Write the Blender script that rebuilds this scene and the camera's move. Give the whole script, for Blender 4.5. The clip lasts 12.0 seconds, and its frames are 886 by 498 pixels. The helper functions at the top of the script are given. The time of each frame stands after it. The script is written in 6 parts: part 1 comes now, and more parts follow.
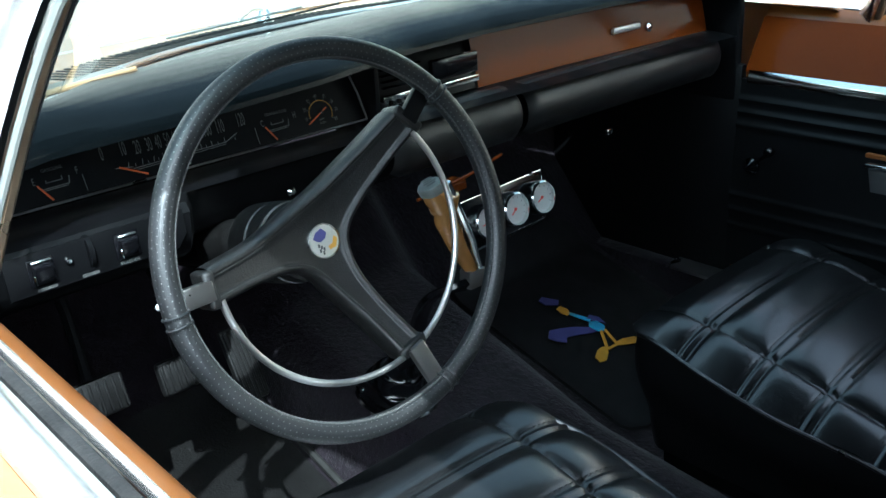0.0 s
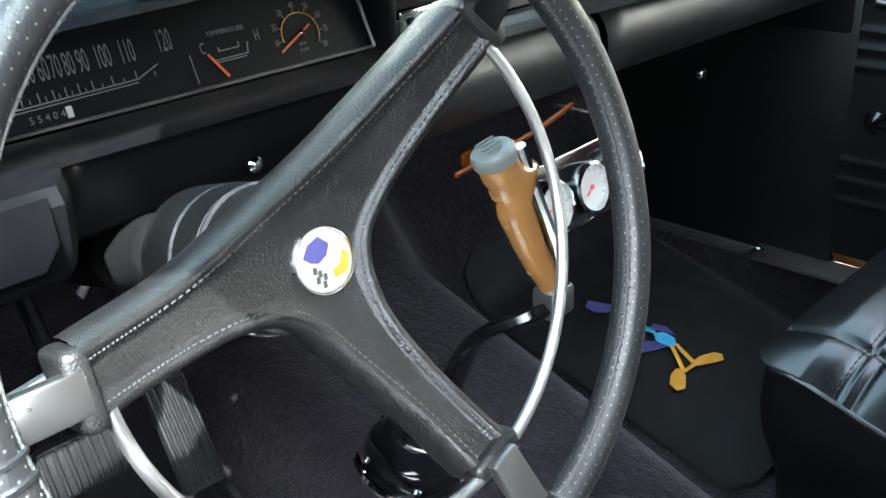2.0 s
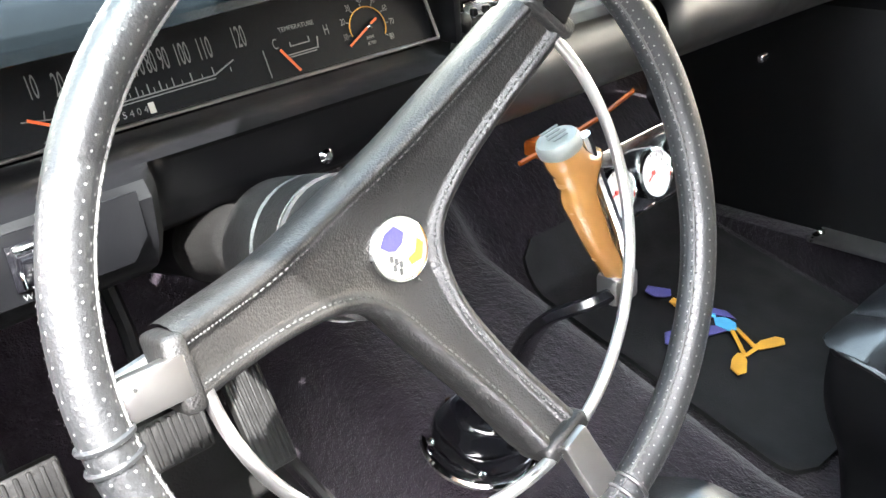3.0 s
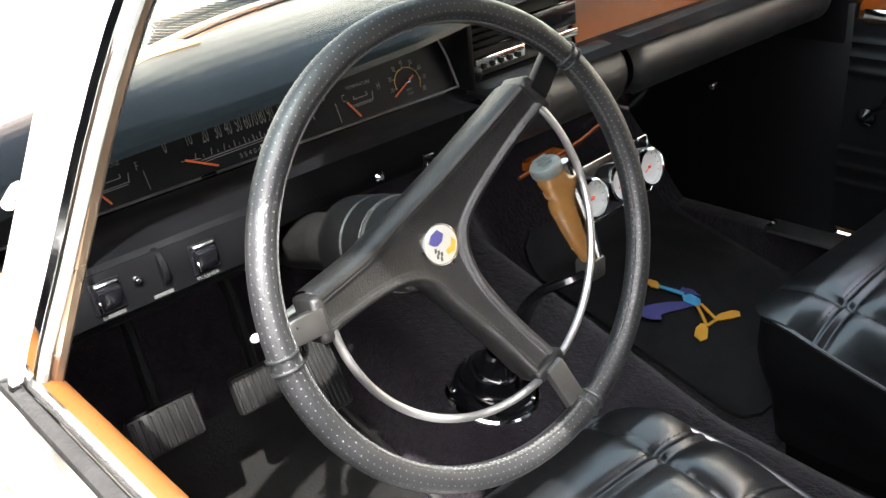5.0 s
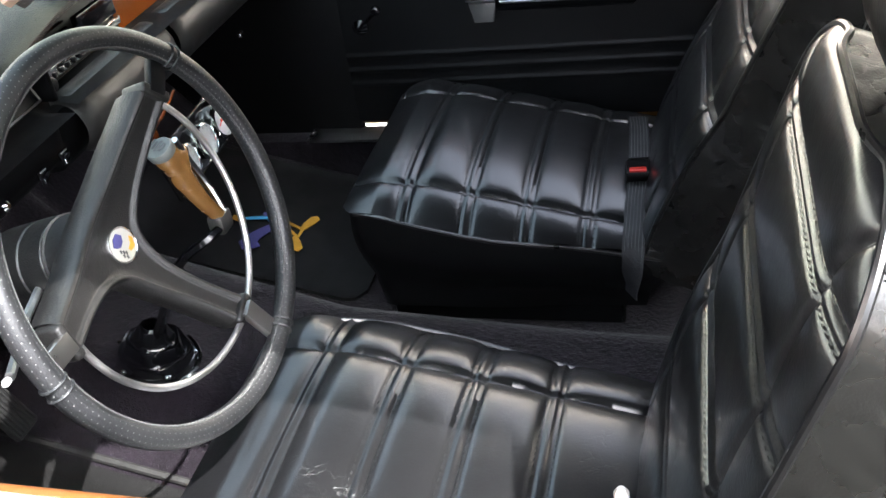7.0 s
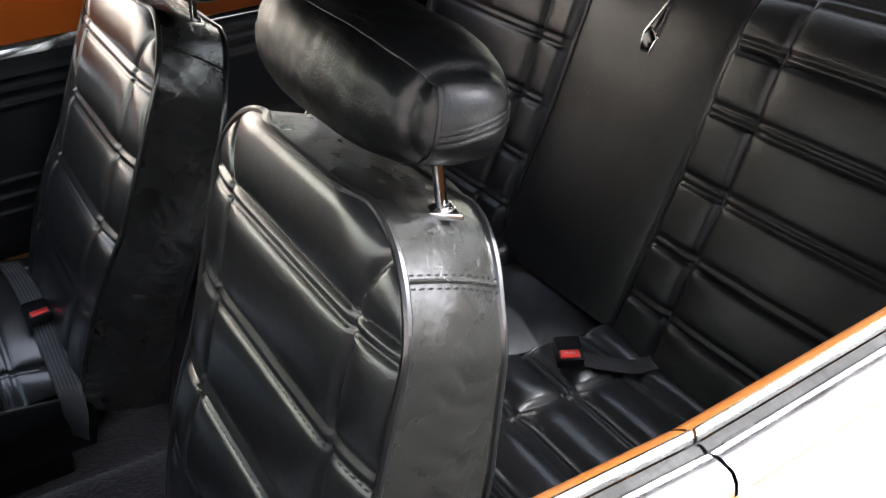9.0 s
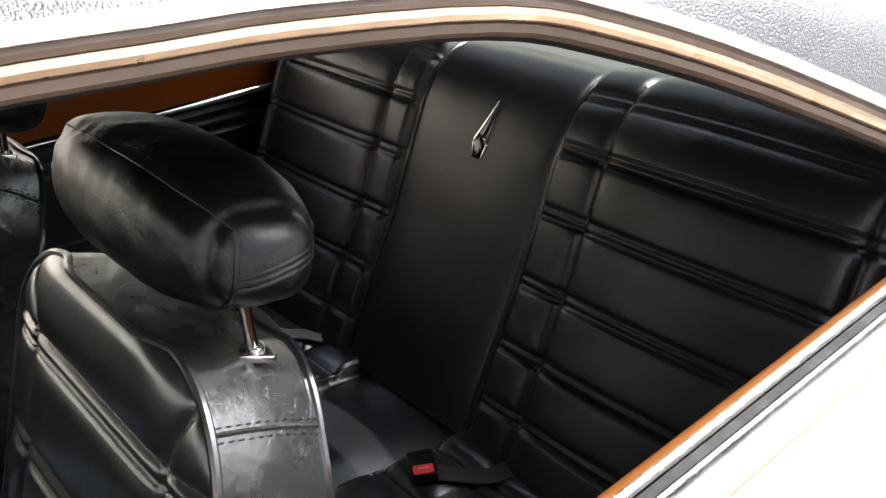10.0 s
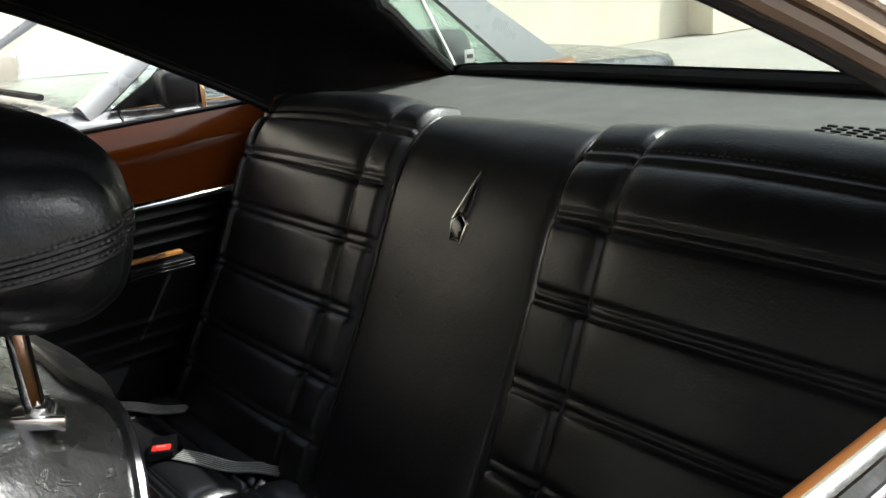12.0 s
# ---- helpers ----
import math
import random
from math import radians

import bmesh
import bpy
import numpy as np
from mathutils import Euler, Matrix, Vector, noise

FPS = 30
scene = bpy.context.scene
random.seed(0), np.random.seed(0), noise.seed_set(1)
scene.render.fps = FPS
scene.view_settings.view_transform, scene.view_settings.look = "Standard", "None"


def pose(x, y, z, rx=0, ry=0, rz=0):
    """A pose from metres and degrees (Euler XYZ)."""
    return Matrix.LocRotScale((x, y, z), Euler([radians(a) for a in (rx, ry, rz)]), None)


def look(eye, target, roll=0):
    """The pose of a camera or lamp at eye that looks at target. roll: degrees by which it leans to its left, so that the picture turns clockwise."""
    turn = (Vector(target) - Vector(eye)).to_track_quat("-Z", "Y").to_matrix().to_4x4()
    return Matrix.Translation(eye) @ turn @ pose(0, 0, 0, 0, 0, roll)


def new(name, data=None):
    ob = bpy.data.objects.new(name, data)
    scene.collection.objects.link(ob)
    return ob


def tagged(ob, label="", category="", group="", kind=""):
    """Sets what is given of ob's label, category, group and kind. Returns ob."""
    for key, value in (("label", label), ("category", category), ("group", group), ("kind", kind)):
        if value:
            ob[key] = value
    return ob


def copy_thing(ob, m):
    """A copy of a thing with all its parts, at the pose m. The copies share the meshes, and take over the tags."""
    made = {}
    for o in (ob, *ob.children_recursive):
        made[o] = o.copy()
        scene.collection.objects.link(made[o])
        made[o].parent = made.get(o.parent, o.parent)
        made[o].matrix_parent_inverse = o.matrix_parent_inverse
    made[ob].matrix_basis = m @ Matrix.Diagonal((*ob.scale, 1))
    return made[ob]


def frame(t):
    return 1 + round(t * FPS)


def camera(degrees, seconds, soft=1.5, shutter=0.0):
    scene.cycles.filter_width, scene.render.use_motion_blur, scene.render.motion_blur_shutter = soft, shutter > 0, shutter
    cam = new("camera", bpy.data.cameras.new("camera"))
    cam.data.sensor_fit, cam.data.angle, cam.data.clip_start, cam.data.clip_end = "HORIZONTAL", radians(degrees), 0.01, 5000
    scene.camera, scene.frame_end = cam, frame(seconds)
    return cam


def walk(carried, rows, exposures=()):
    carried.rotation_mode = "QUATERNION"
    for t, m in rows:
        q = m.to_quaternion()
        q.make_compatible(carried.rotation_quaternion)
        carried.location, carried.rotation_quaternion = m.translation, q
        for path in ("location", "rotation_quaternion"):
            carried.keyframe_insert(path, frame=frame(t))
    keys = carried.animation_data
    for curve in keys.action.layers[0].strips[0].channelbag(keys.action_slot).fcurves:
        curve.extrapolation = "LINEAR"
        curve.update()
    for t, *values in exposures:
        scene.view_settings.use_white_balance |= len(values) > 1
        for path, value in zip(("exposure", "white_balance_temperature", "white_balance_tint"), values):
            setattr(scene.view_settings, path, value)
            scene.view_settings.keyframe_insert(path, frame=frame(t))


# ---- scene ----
cam = camera(49.63, 12.0)
PATH = [
    (0.0, (-0.9114, -0.7887, 1.3226), (-0.2989, -0.0980, 0.9380), -3.24),
    (0.5, (-0.8638, -0.7151, 1.2986), (-0.2748, -0.0117, 0.9008), -4.97),
    (1.0, (-0.7952, -0.5594, 1.2461), (-0.1649, 0.0802, 0.8061), -4.35),
    (1.5, (-0.7162, -0.4402, 1.2022), (-0.1036, 0.2223, 0.7710), -3.11),
    (2.0, (-0.6676, -0.3926, 1.1689), (-0.0335, 0.2597, 0.7535), -2.98),
    (2.5, (-0.6650, -0.3809, 1.1619), (-0.0537, 0.2769, 0.7220), -3.46),
    (3.0, (-0.6859, -0.3967, 1.1785), (-0.0962, 0.2894, 0.7526), -4.87),
    (3.2, (-0.7003, -0.4027, 1.1908), (-0.1329, 0.3094, 0.7774), -5.69),
    (4.8, (-0.8402, -0.5549, 1.2947), (-0.2699, 0.1482, 0.8699), -4.82),
    (5.0, (-0.8698, -0.5845, 1.3102), (-0.2880, 0.1018, 0.8739), -5.65),
    (5.5, (-0.9208, -0.6860, 1.3322), (-0.3158, -0.0269, 0.8856), -6.92),
    (6.0, (-0.9607, -0.7483, 1.3748), (-0.3254, -0.1441, 0.8939), -6.58),
    (6.1, (-0.9648, -0.7500, 1.3862), (-0.3190, -0.1692, 0.8906), -6.90),
    (6.5, (-0.9982, -0.6729, 1.4146), (-0.2741, -0.2231, 0.8918), -8.32),
    (6.7, (-1.0231, -0.6196, 1.4292), (-0.2690, -0.2459, 0.8891), -9.35),
    (8.3, (-1.1291, -0.4166, 1.4330), (-0.3369, -0.6270, 0.8602), -5.68),
    (8.5, (-1.1089, -0.3908, 1.4368), (-0.3332, -0.6632, 0.8675), -5.59),
    (8.6, (-1.1018, -0.3740, 1.4364), (-0.3380, -0.6983, 0.8784), -3.74),
    (9.0, (-1.0731, -0.4032, 1.4344), (-0.3266, -0.8234, 0.9185), -3.08),
    (9.5, (-1.0702, -0.4322, 1.4373), (-0.3327, -0.9195, 0.9696), -3.09),
    (10.0, (-1.0715, -0.4624, 1.4499), (-0.3657, -1.0194, 1.0121), -2.93),
    (10.5, (-1.0686, -0.4991, 1.4618), (-0.3962, -1.1054, 1.0371), -2.68),
    (11.0, (-1.0554, -0.5332, 1.4445), (-0.3621, -1.1347, 1.0476), -3.80),
    (11.5, (-0.9827, -0.5968, 1.3296), (-0.2453, -1.2000, 1.0255), -3.21),
    (12.0, (-0.9413, -0.6342, 1.2535), (-0.1814, -1.2222, 0.9764), -4.28),
]
walk(cam, [(t, look(eye, target, roll)) for t, eye, target, roll in PATH if t not in (8.6, 6.1)],
     [(0.0, 1.8, 5050, -4), (0.6, 1.7, 4950, -5), (1.1, 1.9, 5050, -4), (1.6, 3.0, 5250, 0), (2.1, 3.6, 5650, 3), (2.6, 4.15, 6100, 9), (3.0, 4.5, 6100, 10), (3.3, 4.5, 6150, 10),
      (4.8, 3.15, 6250, 11), (5.5, 2.85, 6150, 11), (6.7, 2.95, 5950, 11), (8.3, 3.0, 6050, 14), (9.0, 2.55, 5900, 12), (10.0, 1.9, 5950, 10),
      (10.5, 1.2, 6050, 8), (11.0, 0.6, 6250, 7), (11.5, 0.5, 6250, 6), (12.0, 1.3, 6000, 5)])

# ---------------------------------------------------------------- world, sun
world = bpy.data.worlds.new("world")
world.use_nodes = True
scene.world = world
wn = world.node_tree.nodes
sky = wn.new("ShaderNodeTexSky")
sky.sky_type, sky.sun_disc = "NISHITA", False
sky.air_density, sky.dust_density, sky.ozone_density = 1.0, 8.0, 1.0
SUN = Vector((-0.45, -0.68, 1.0)).normalized()
sky.sun_elevation = math.asin(SUN.z)
sky.sun_rotation = math.atan2(SUN.x, SUN.y)
haze = wn.new("ShaderNodeHueSaturation")          # a hazy, almost white sky
haze.inputs["Saturation"].default_value = 0.40
world.node_tree.links.new(sky.outputs[0], haze.inputs["Color"])
world.node_tree.links.new(haze.outputs[0], wn["Background"].inputs[0])
wn["Background"].inputs[1].default_value = 0.15
sun = new("sun", bpy.data.lights.new("sun", "SUN"))
sun.data.energy, sun.data.angle, sun.data.color = 3.1, radians(0.55), (1.0, 0.95, 0.86)
sun.matrix_world = look(SUN * 10, (0, 0, 0))


# ---------------------------------------------------------------- materials
def mat(name, base, rough=0.5, metal=0.0, var=0.25, vscale=6.0, bump=0.0, bscale=60.0, fine=0.0, fscale=500.0,
        coat=0.0, crough=0.08, rvar=0.12, spec=0.5, wrinkle=0.0, sheen=0.0, pebble=0.0, pscale=260.0, wmask=(0.56, 0.72), wflat=1.0):
    """A painted, moulded or woven surface with colour and gloss varied at two scales and two sizes of relief."""
    m = bpy.data.materials.new(name)
    m.use_nodes = True
    nt, b = m.node_tree, m.node_tree.nodes["Principled BSDF"]
    link, add = nt.links.new, nt.nodes.new
    tc = add("ShaderNodeTexCoord")

    def tex(scale, detail=4.0):
        t = add("ShaderNodeTexNoise")
        t.inputs["Scale"].default_value, t.inputs["Detail"].default_value = scale, detail
        link(tc.outputs["Object"], t.inputs["Vector"])
        return t.outputs["Fac"]

    def ramp(fac, lo, hi, a=0.3, c=0.7):
        r = add("ShaderNodeMapRange")
        r.inputs["From Min"].default_value, r.inputs["From Max"].default_value = a, c
        r.inputs["To Min"].default_value, r.inputs["To Max"].default_value = lo, hi
        link(fac, r.inputs["Value"])
        return r.outputs[0]

    mix = add("ShaderNodeMix")
    mix.data_type = "RGBA"
    lo = [max(0.0, c * (1 - var)) for c in base]
    hi = [min(1.0, c * (1 + var)) for c in base]
    mix.inputs["A"].default_value, mix.inputs["B"].default_value = (*lo, 1), (*hi, 1)
    two = add("ShaderNodeMath")
    two.operation = "MULTIPLY_ADD"
    link(tex(vscale * 12), two.inputs[0])
    two.inputs[1].default_value = 0.5
    link(ramp(tex(vscale), 0.0, 0.5), two.inputs[2])
    link(two.outputs[0], mix.inputs["Factor"])
    link(mix.outputs["Result"], b.inputs["Base Color"])
    link(ramp(tex(vscale * 3), max(0.02, rough - rvar), min(1.0, rough + rvar)), b.inputs["Roughness"])
    b.inputs["Metallic"].default_value = metal
    b.inputs["Specular IOR Level"].default_value = spec
    b.inputs["Coat Weight"].default_value = coat
    b.inputs["Coat Roughness"].default_value = crough
    b.inputs["Sheen Weight"].default_value = sheen
    last = None
    for strength, scale, kind in ((bump, bscale, "n"), (fine, fscale, "n"), (wrinkle, 85.0, "w"), (pebble, pscale, "p")):
        if not strength:
            continue
        bp = add("ShaderNodeBump")
        bp.inputs["Strength"].default_value = strength
        bp.inputs["Distance"].default_value = 0.0012 if kind == "w" else 0.35 / scale if kind == "p" else 0.6 / scale
        if kind == "p":
            v = add("ShaderNodeTexVoronoi")
            v.feature = "SMOOTH_F1"
            v.inputs["Scale"].default_value, v.inputs["Smoothness"].default_value = scale, 0.25
            link(tc.outputs["Object"], v.inputs["Vector"])
            link(ramp(v.outputs["Distance"], 1.0, 0.0, 0.1, 0.8), bp.inputs["Height"])
        elif kind == "w":
            flat = add("ShaderNodeVectorMath")
            flat.operation = "MULTIPLY"
            flat.inputs[1].default_value = (1.0, 1.0, wflat)
            link(tc.outputs["Object"], flat.inputs[0])
            v = add("ShaderNodeTexNoise")
            v.inputs["Scale"].default_value, v.inputs["Detail"].default_value, v.inputs["Distortion"].default_value = 26.0, 5.0, 0.9
            link(flat.outputs[0], v.inputs["Vector"])
            off = add("ShaderNodeMath")
            off.operation = "SUBTRACT"
            link(v.outputs["Fac"], off.inputs[0])
            off.inputs[1].default_value = 0.5
            away = add("ShaderNodeMath")
            away.operation = "ABSOLUTE"
            link(off.outputs[0], away.inputs[0])
            mask = ramp(tex(7.0), 0.0, 1.0, *wmask)
            mm = add("ShaderNodeMath")
            mm.operation = "MULTIPLY"
            edge = ramp(away.outputs[0], -1.0, 0.0, 0.0, 0.020)
            link(edge, mm.inputs[0])
            link(mask, mm.inputs[1])
            link(mm.outputs[0], bp.inputs["Height"])
        else:
            link(tex(scale, 6.0), bp.inputs["Height"])
        if last:
            link(last, bp.inputs["Normal"])
        last = bp.outputs[0]
    if last:
        link(last, b.inputs["Normal"])
    return m


def glass(name, tint, rough=0.0):
    m = bpy.data.materials.new(name)
    m.use_nodes = True
    nt = m.node_tree
    nt.nodes.remove(nt.nodes["Principled BSDF"])
    tr, gl, mix, lw, pw, fr = (nt.nodes.new("ShaderNode" + k) for k in ("BsdfTransparent", "BsdfGlossy", "MixShader", "LayerWeight", "Math", "Math"))
    tr.inputs[0].default_value = (*tint, 1)
    gl.inputs["Roughness"].default_value = rough
    lw.inputs["Blend"].default_value = 0.5
    pw.operation, fr.operation = "POWER", "MULTIPLY_ADD"
    nt.links.new(lw.outputs["Facing"], pw.inputs[0])
    pw.inputs[1].default_value = 5.0
    nt.links.new(pw.outputs[0], fr.inputs[0])
    fr.inputs[1].default_value, fr.inputs[2].default_value = 0.9, 0.06
    nt.links.new(fr.outputs[0], mix.inputs[0])
    nt.links.new(tr.outputs[0], mix.inputs[1])
    nt.links.new(gl.outputs[0], mix.inputs[2])
    nt.links.new(mix.outputs[0], nt.nodes["Material Output"].inputs[0])
    return m


VINYL = mat("seat_vinyl", (0.0080, 0.0082, 0.0088), 0.33, coat=1.0, spec=0.42, bump=0.05, bscale=22, fine=0.25, fscale=420, wrinkle=0.45, rvar=0.03, var=0.3, crough=0.20)
# Seat vinyl made darker and duller, for the shade over the rear backrest.
BENCHSHADE = mat("bench_shaded_vinyl", (0.0050, 0.0051, 0.0056), 0.38, coat=0.08, spec=0.36, bump=0.05, bscale=22, fine=0.3, fscale=420, wrinkle=0.45, wmask=(0.60, 0.72), rvar=0.04, var=0.3, crough=0.25)
# Same vinyl for the headrests, its colour lowered where sun should not reach.
HEADSHADE = mat("headrest_shaded_vinyl", (0.0034, 0.0036, 0.0038), 0.34, spec=0.28, bump=0.06, bscale=24, fine=0.25, fscale=420, wrinkle=0.45, rvar=0.05)
PIPING = mat("seat_piping_vinyl", (0.010, 0.010, 0.010), 0.30, spec=0.5, coat=0.5, crough=0.15, rvar=0.03)
VINYL_SIDE = mat("seat_side_vinyl", (0.013, 0.0129, 0.0118), 0.27, coat=0.35, crough=0.17, spec=0.6, bump=0.10, bscale=18, fine=0.2, fscale=420, wrinkle=0.5, rvar=0.06, wmask=(0.48, 0.64), wflat=3.2)
DASHPAD = mat("dash_pad_vinyl", (0.0020, 0.0028, 0.0034), 0.23, spec=0.10, fine=0.15, fscale=600, var=0.25, rvar=0.02)
KNEEPAD = mat("knee_roll_vinyl", (0.013, 0.0128, 0.0125), 0.42, spec=0.5, fine=0.2, fscale=600, var=0.25)
PLASTIC = mat("black_plastic", (0.0030, 0.0031, 0.0036), 0.42, spec=0.14, fine=0.08, fscale=500)
GLOSSY = mat("gloss_black", (0.004, 0.004, 0.005), 0.16, rvar=0.06)
FACE = mat("instrument_face_black", (0.003, 0.0035, 0.0042), 0.4, spec=0.12, rvar=0.05)
WHEELPAD = mat("wheel_pad_vinyl", (0.0085, 0.0082, 0.008), 0.40, spec=0.5, bump=0.1, bscale=40, fine=0.3, fscale=500, var=0.55, vscale=9, pebble=0.35, pscale=750)
LEATHER = mat("wheel_wrap_leather", (0.009, 0.0096, 0.0104), 0.42, spec=0.65, bump=0.1, bscale=60, fine=0.3, fscale=600, var=0.3)
PITGLINT = mat("perforation_glint", (0.14, 0.14, 0.137), 0.7)
TRIMVINYL = mat("door_trim_vinyl", (0.004, 0.0042, 0.0046), 0.40, spec=0.26, fine=0.15, fscale=420, rvar=0.05)
DARKTHREAD = mat("dark_thread", (0.05, 0.05, 0.049), 0.6)
SEAMTHREAD = mat("seam_thread", (0.0075, 0.0075, 0.0074), 0.7)
CHROME = mat("chrome", (0.75, 0.75, 0.74), 0.09, 1.0, var=0.05, rvar=0.04, vscale=20)
SATIN = mat("satin_metal", (0.70, 0.69, 0.68), 0.40, 1.0, var=0.08)
BRIGHTWORK = mat("bright_moulding", (0.70, 0.69, 0.675), 0.24, 1.0, var=0.05, vscale=9, rvar=0.03)
STEEL = mat("dull_steel", (0.34, 0.33, 0.32), 0.38, 1.0, var=0.2)
PAINT = mat("orange_body_paint", (0.37, 0.155, 0.034), 0.40, spec=0.5, coat=1.0, crough=0.10, var=0.05, vscale=2, rvar=0.05)
# Body paint with the shade inside the car mixed into its colour.
DIMPAINT = mat("orange_shaded_paint", (0.22, 0.075, 0.013), 0.40, spec=0.4, coat=0.4, crough=0.15, var=0.06, vscale=3, rvar=0.05)
# Interior panels: body paint darkened in its colour to stand for cabin shade.
SHADEPAINT = mat("interior_shaded_paint", (0.125, 0.028, 0.004), 0.13, spec=0.10, var=0.08, vscale=3, rvar=0.04)
CARPET = mat("dark_carpet", (0.0085, 0.0058, 0.009), 0.95, bump=0.6, bscale=120, fine=0.9, fscale=900, pebble=0.7, pscale=420, var=0.85, vscale=45, spec=0.1, sheen=0.15)
RUBBER = mat("rubber", (0.0055, 0.0053, 0.0053), 0.6, spec=0.25, fine=0.3, fscale=300, var=0.4)
MATRUBBER = mat("mat_rubber", (0.0062, 0.006, 0.0058), 0.75, spec=0.12, fine=0.4, fscale=260, var=0.45, vscale=8)
BRONZE = mat("brown_metallic_paint", (0.14, 0.085, 0.05), 0.32, 0.6, var=0.2, vscale=5, coat=0.3)
GOLDTRIM = mat("dull_gold_trim", (0.34, 0.26, 0.18), 0.36, 0.9, var=0.2, vscale=9)
DARKCHANNEL = mat("dark_brown_channel", (0.075, 0.050, 0.034), 0.42, var=0.3, vscale=12)
DIRTY = mat("weathered_rubber", (0.020, 0.0193, 0.0185), 0.8, bump=0.4, bscale=120, var=0.8, vscale=18, spec=0.3)
HEADLINER = mat("headliner_vinyl", (0.003, 0.003, 0.0036), 0.7, spec=0.12, fine=0.2, fscale=400)
ROOFVINYL = mat("roof_vinyl", (0.045, 0.045, 0.047), 0.30, bump=0.3, bscale=300, fine=0.3, fscale=900, rvar=0.05, spec=0.75, pebble=0.8, pscale=520)
SHELF = mat("parcel_shelf_board", (0.055, 0.055, 0.05), 0.75, fine=0.5, fscale=500, var=0.2)
AMBER = mat("amber_grip", (0.23, 0.112, 0.032), 0.24, coat=1.0, var=0.2, vscale=10, rvar=0.05)
GREYCAP = mat("grey_cap", (0.16, 0.17, 0.16), 0.35)
WHITE = mat("gauge_white", (0.55, 0.55, 0.54), 0.5, var=0.05)
CREAM = mat("badge_cream", (0.36, 0.35, 0.31), 0.35, var=0.06)
INK = mat("pale_print", (0.10, 0.103, 0.10), 0.6, var=0.05)
REDINK = mat("red_print", (0.65, 0.06, 0.04), 0.5, var=0.05)
NEEDLE = mat("orange_needle", (0.50, 0.085, 0.012), 0.5, var=0.05)
PURPLE = mat("violet_blue", (0.05, 0.046, 0.17), 0.6, fine=0.4, fscale=500)
CYAN = mat("sky_blue", (0.06, 0.30, 0.52), 0.6, fine=0.4, fscale=500)
YELLOW = mat("golden_yellow", (0.52, 0.26, 0.02), 0.55, fine=0.4, fscale=500)
TAN = mat("tan_edge", (0.30, 0.20, 0.10), 0.6)
SLATGREY = mat("grille_slat", (0.16, 0.155, 0.14), 0.6)
WEB = mat("belt_webbing", (0.016, 0.016, 0.017), 0.6, bump=0.5, bscale=260)
WEBGREY = mat("grey_webbing", (0.10, 0.10, 0.097), 0.6, bump=0.6, bscale=220)
# Ribs of the rear belts, lightened in colour for sun lying on them.
WEBLIT = mat("sunlit_webbing_rib", (0.45, 0.45, 0.43), 0.6, bump=0.5, bscale=400)
BUTTON = mat("red_button", (0.65, 0.03, 0.02), 0.35)
SILVER = mat("silver_car_paint", (0.20, 0.205, 0.212), 0.34, 0.2, coat=0.5, var=0.08, vscale=3)
DARKPAINT = mat("dark_car_paint", (0.05, 0.052, 0.055), 0.3, coat=0.5)
PLASTER = mat("beige_plaster", (0.74, 0.68, 0.57), 0.9, bump=0.3, bscale=30, var=0.12, vscale=1.2)
PINKPLASTER = mat("pinkish_plaster", (0.54, 0.48, 0.445), 0.9, bump=0.3, bscale=30, var=0.15, vscale=1.2)
CONCRETE = mat("concrete_ground", (0.36, 0.34, 0.31), 0.9, bump=0.3, bscale=25, var=0.2, vscale=0.8)
TINT = glass("tinted_glass", (0.74, 0.88, 0.86))
DUSTY = glass("dusty_tinted_glass", (0.52, 0.57, 0.53), 0.15)


# ---------------------------------------------------------------- mesh helpers
def part(name, bm, material, parent=None, label="", sharp=40):
    me = bpy.data.meshes.new(name)
    bmesh.ops.recalc_face_normals(bm, faces=bm.faces)
    bm.to_mesh(me)
    bm.free()
    me.polygons.foreach_set("use_smooth", [True] * len(me.polygons))
    me.set_sharp_from_angle(angle=radians(sharp))
    me.materials.append(material)
    ob = new(name, me)
    if parent:
        ob.parent = parent
    if label:
        ob["label"] = label
    return ob


def thing(name, label, category, group="", kind=""):
    return tagged(new(name), label, category, group, kind)


def grid(nu, nv, fn, wrap=False):
    bm = bmesh.new()
    vs = [[bm.verts.new(fn(i / (nu if wrap else nu - 1), j / (nv - 1))) for j in range(nv)] for i in range(nu)]
    for i in range(nu if wrap else nu - 1):
        for j in range(nv - 1):
            k = (i + 1) % nu
            bm.faces.new((vs[i][j], vs[k][j], vs[k][j + 1], vs[i][j + 1]))
    return bm


def spline(pts, n):
    """n points along a smooth curve through pts."""
    p = [Vector(q) for q in pts]
    p = [p[0] * 2 - p[1], *p, p[-1] * 2 - p[-2]]
    out = []
    m = len(p) - 3
    for k in range(n):
        f = min(k / (n - 1) * m, m - 1e-6)
        i, t = int(f), f - int(f)
        a, b, c, d = p[i:i + 4]
        out.append(0.5 * (2 * b + (c - a) * t + (2 * a - 5 * b + 4 * c - d) * t * t + (3 * b - a - 3 * c + d) * t ** 3))
    return out


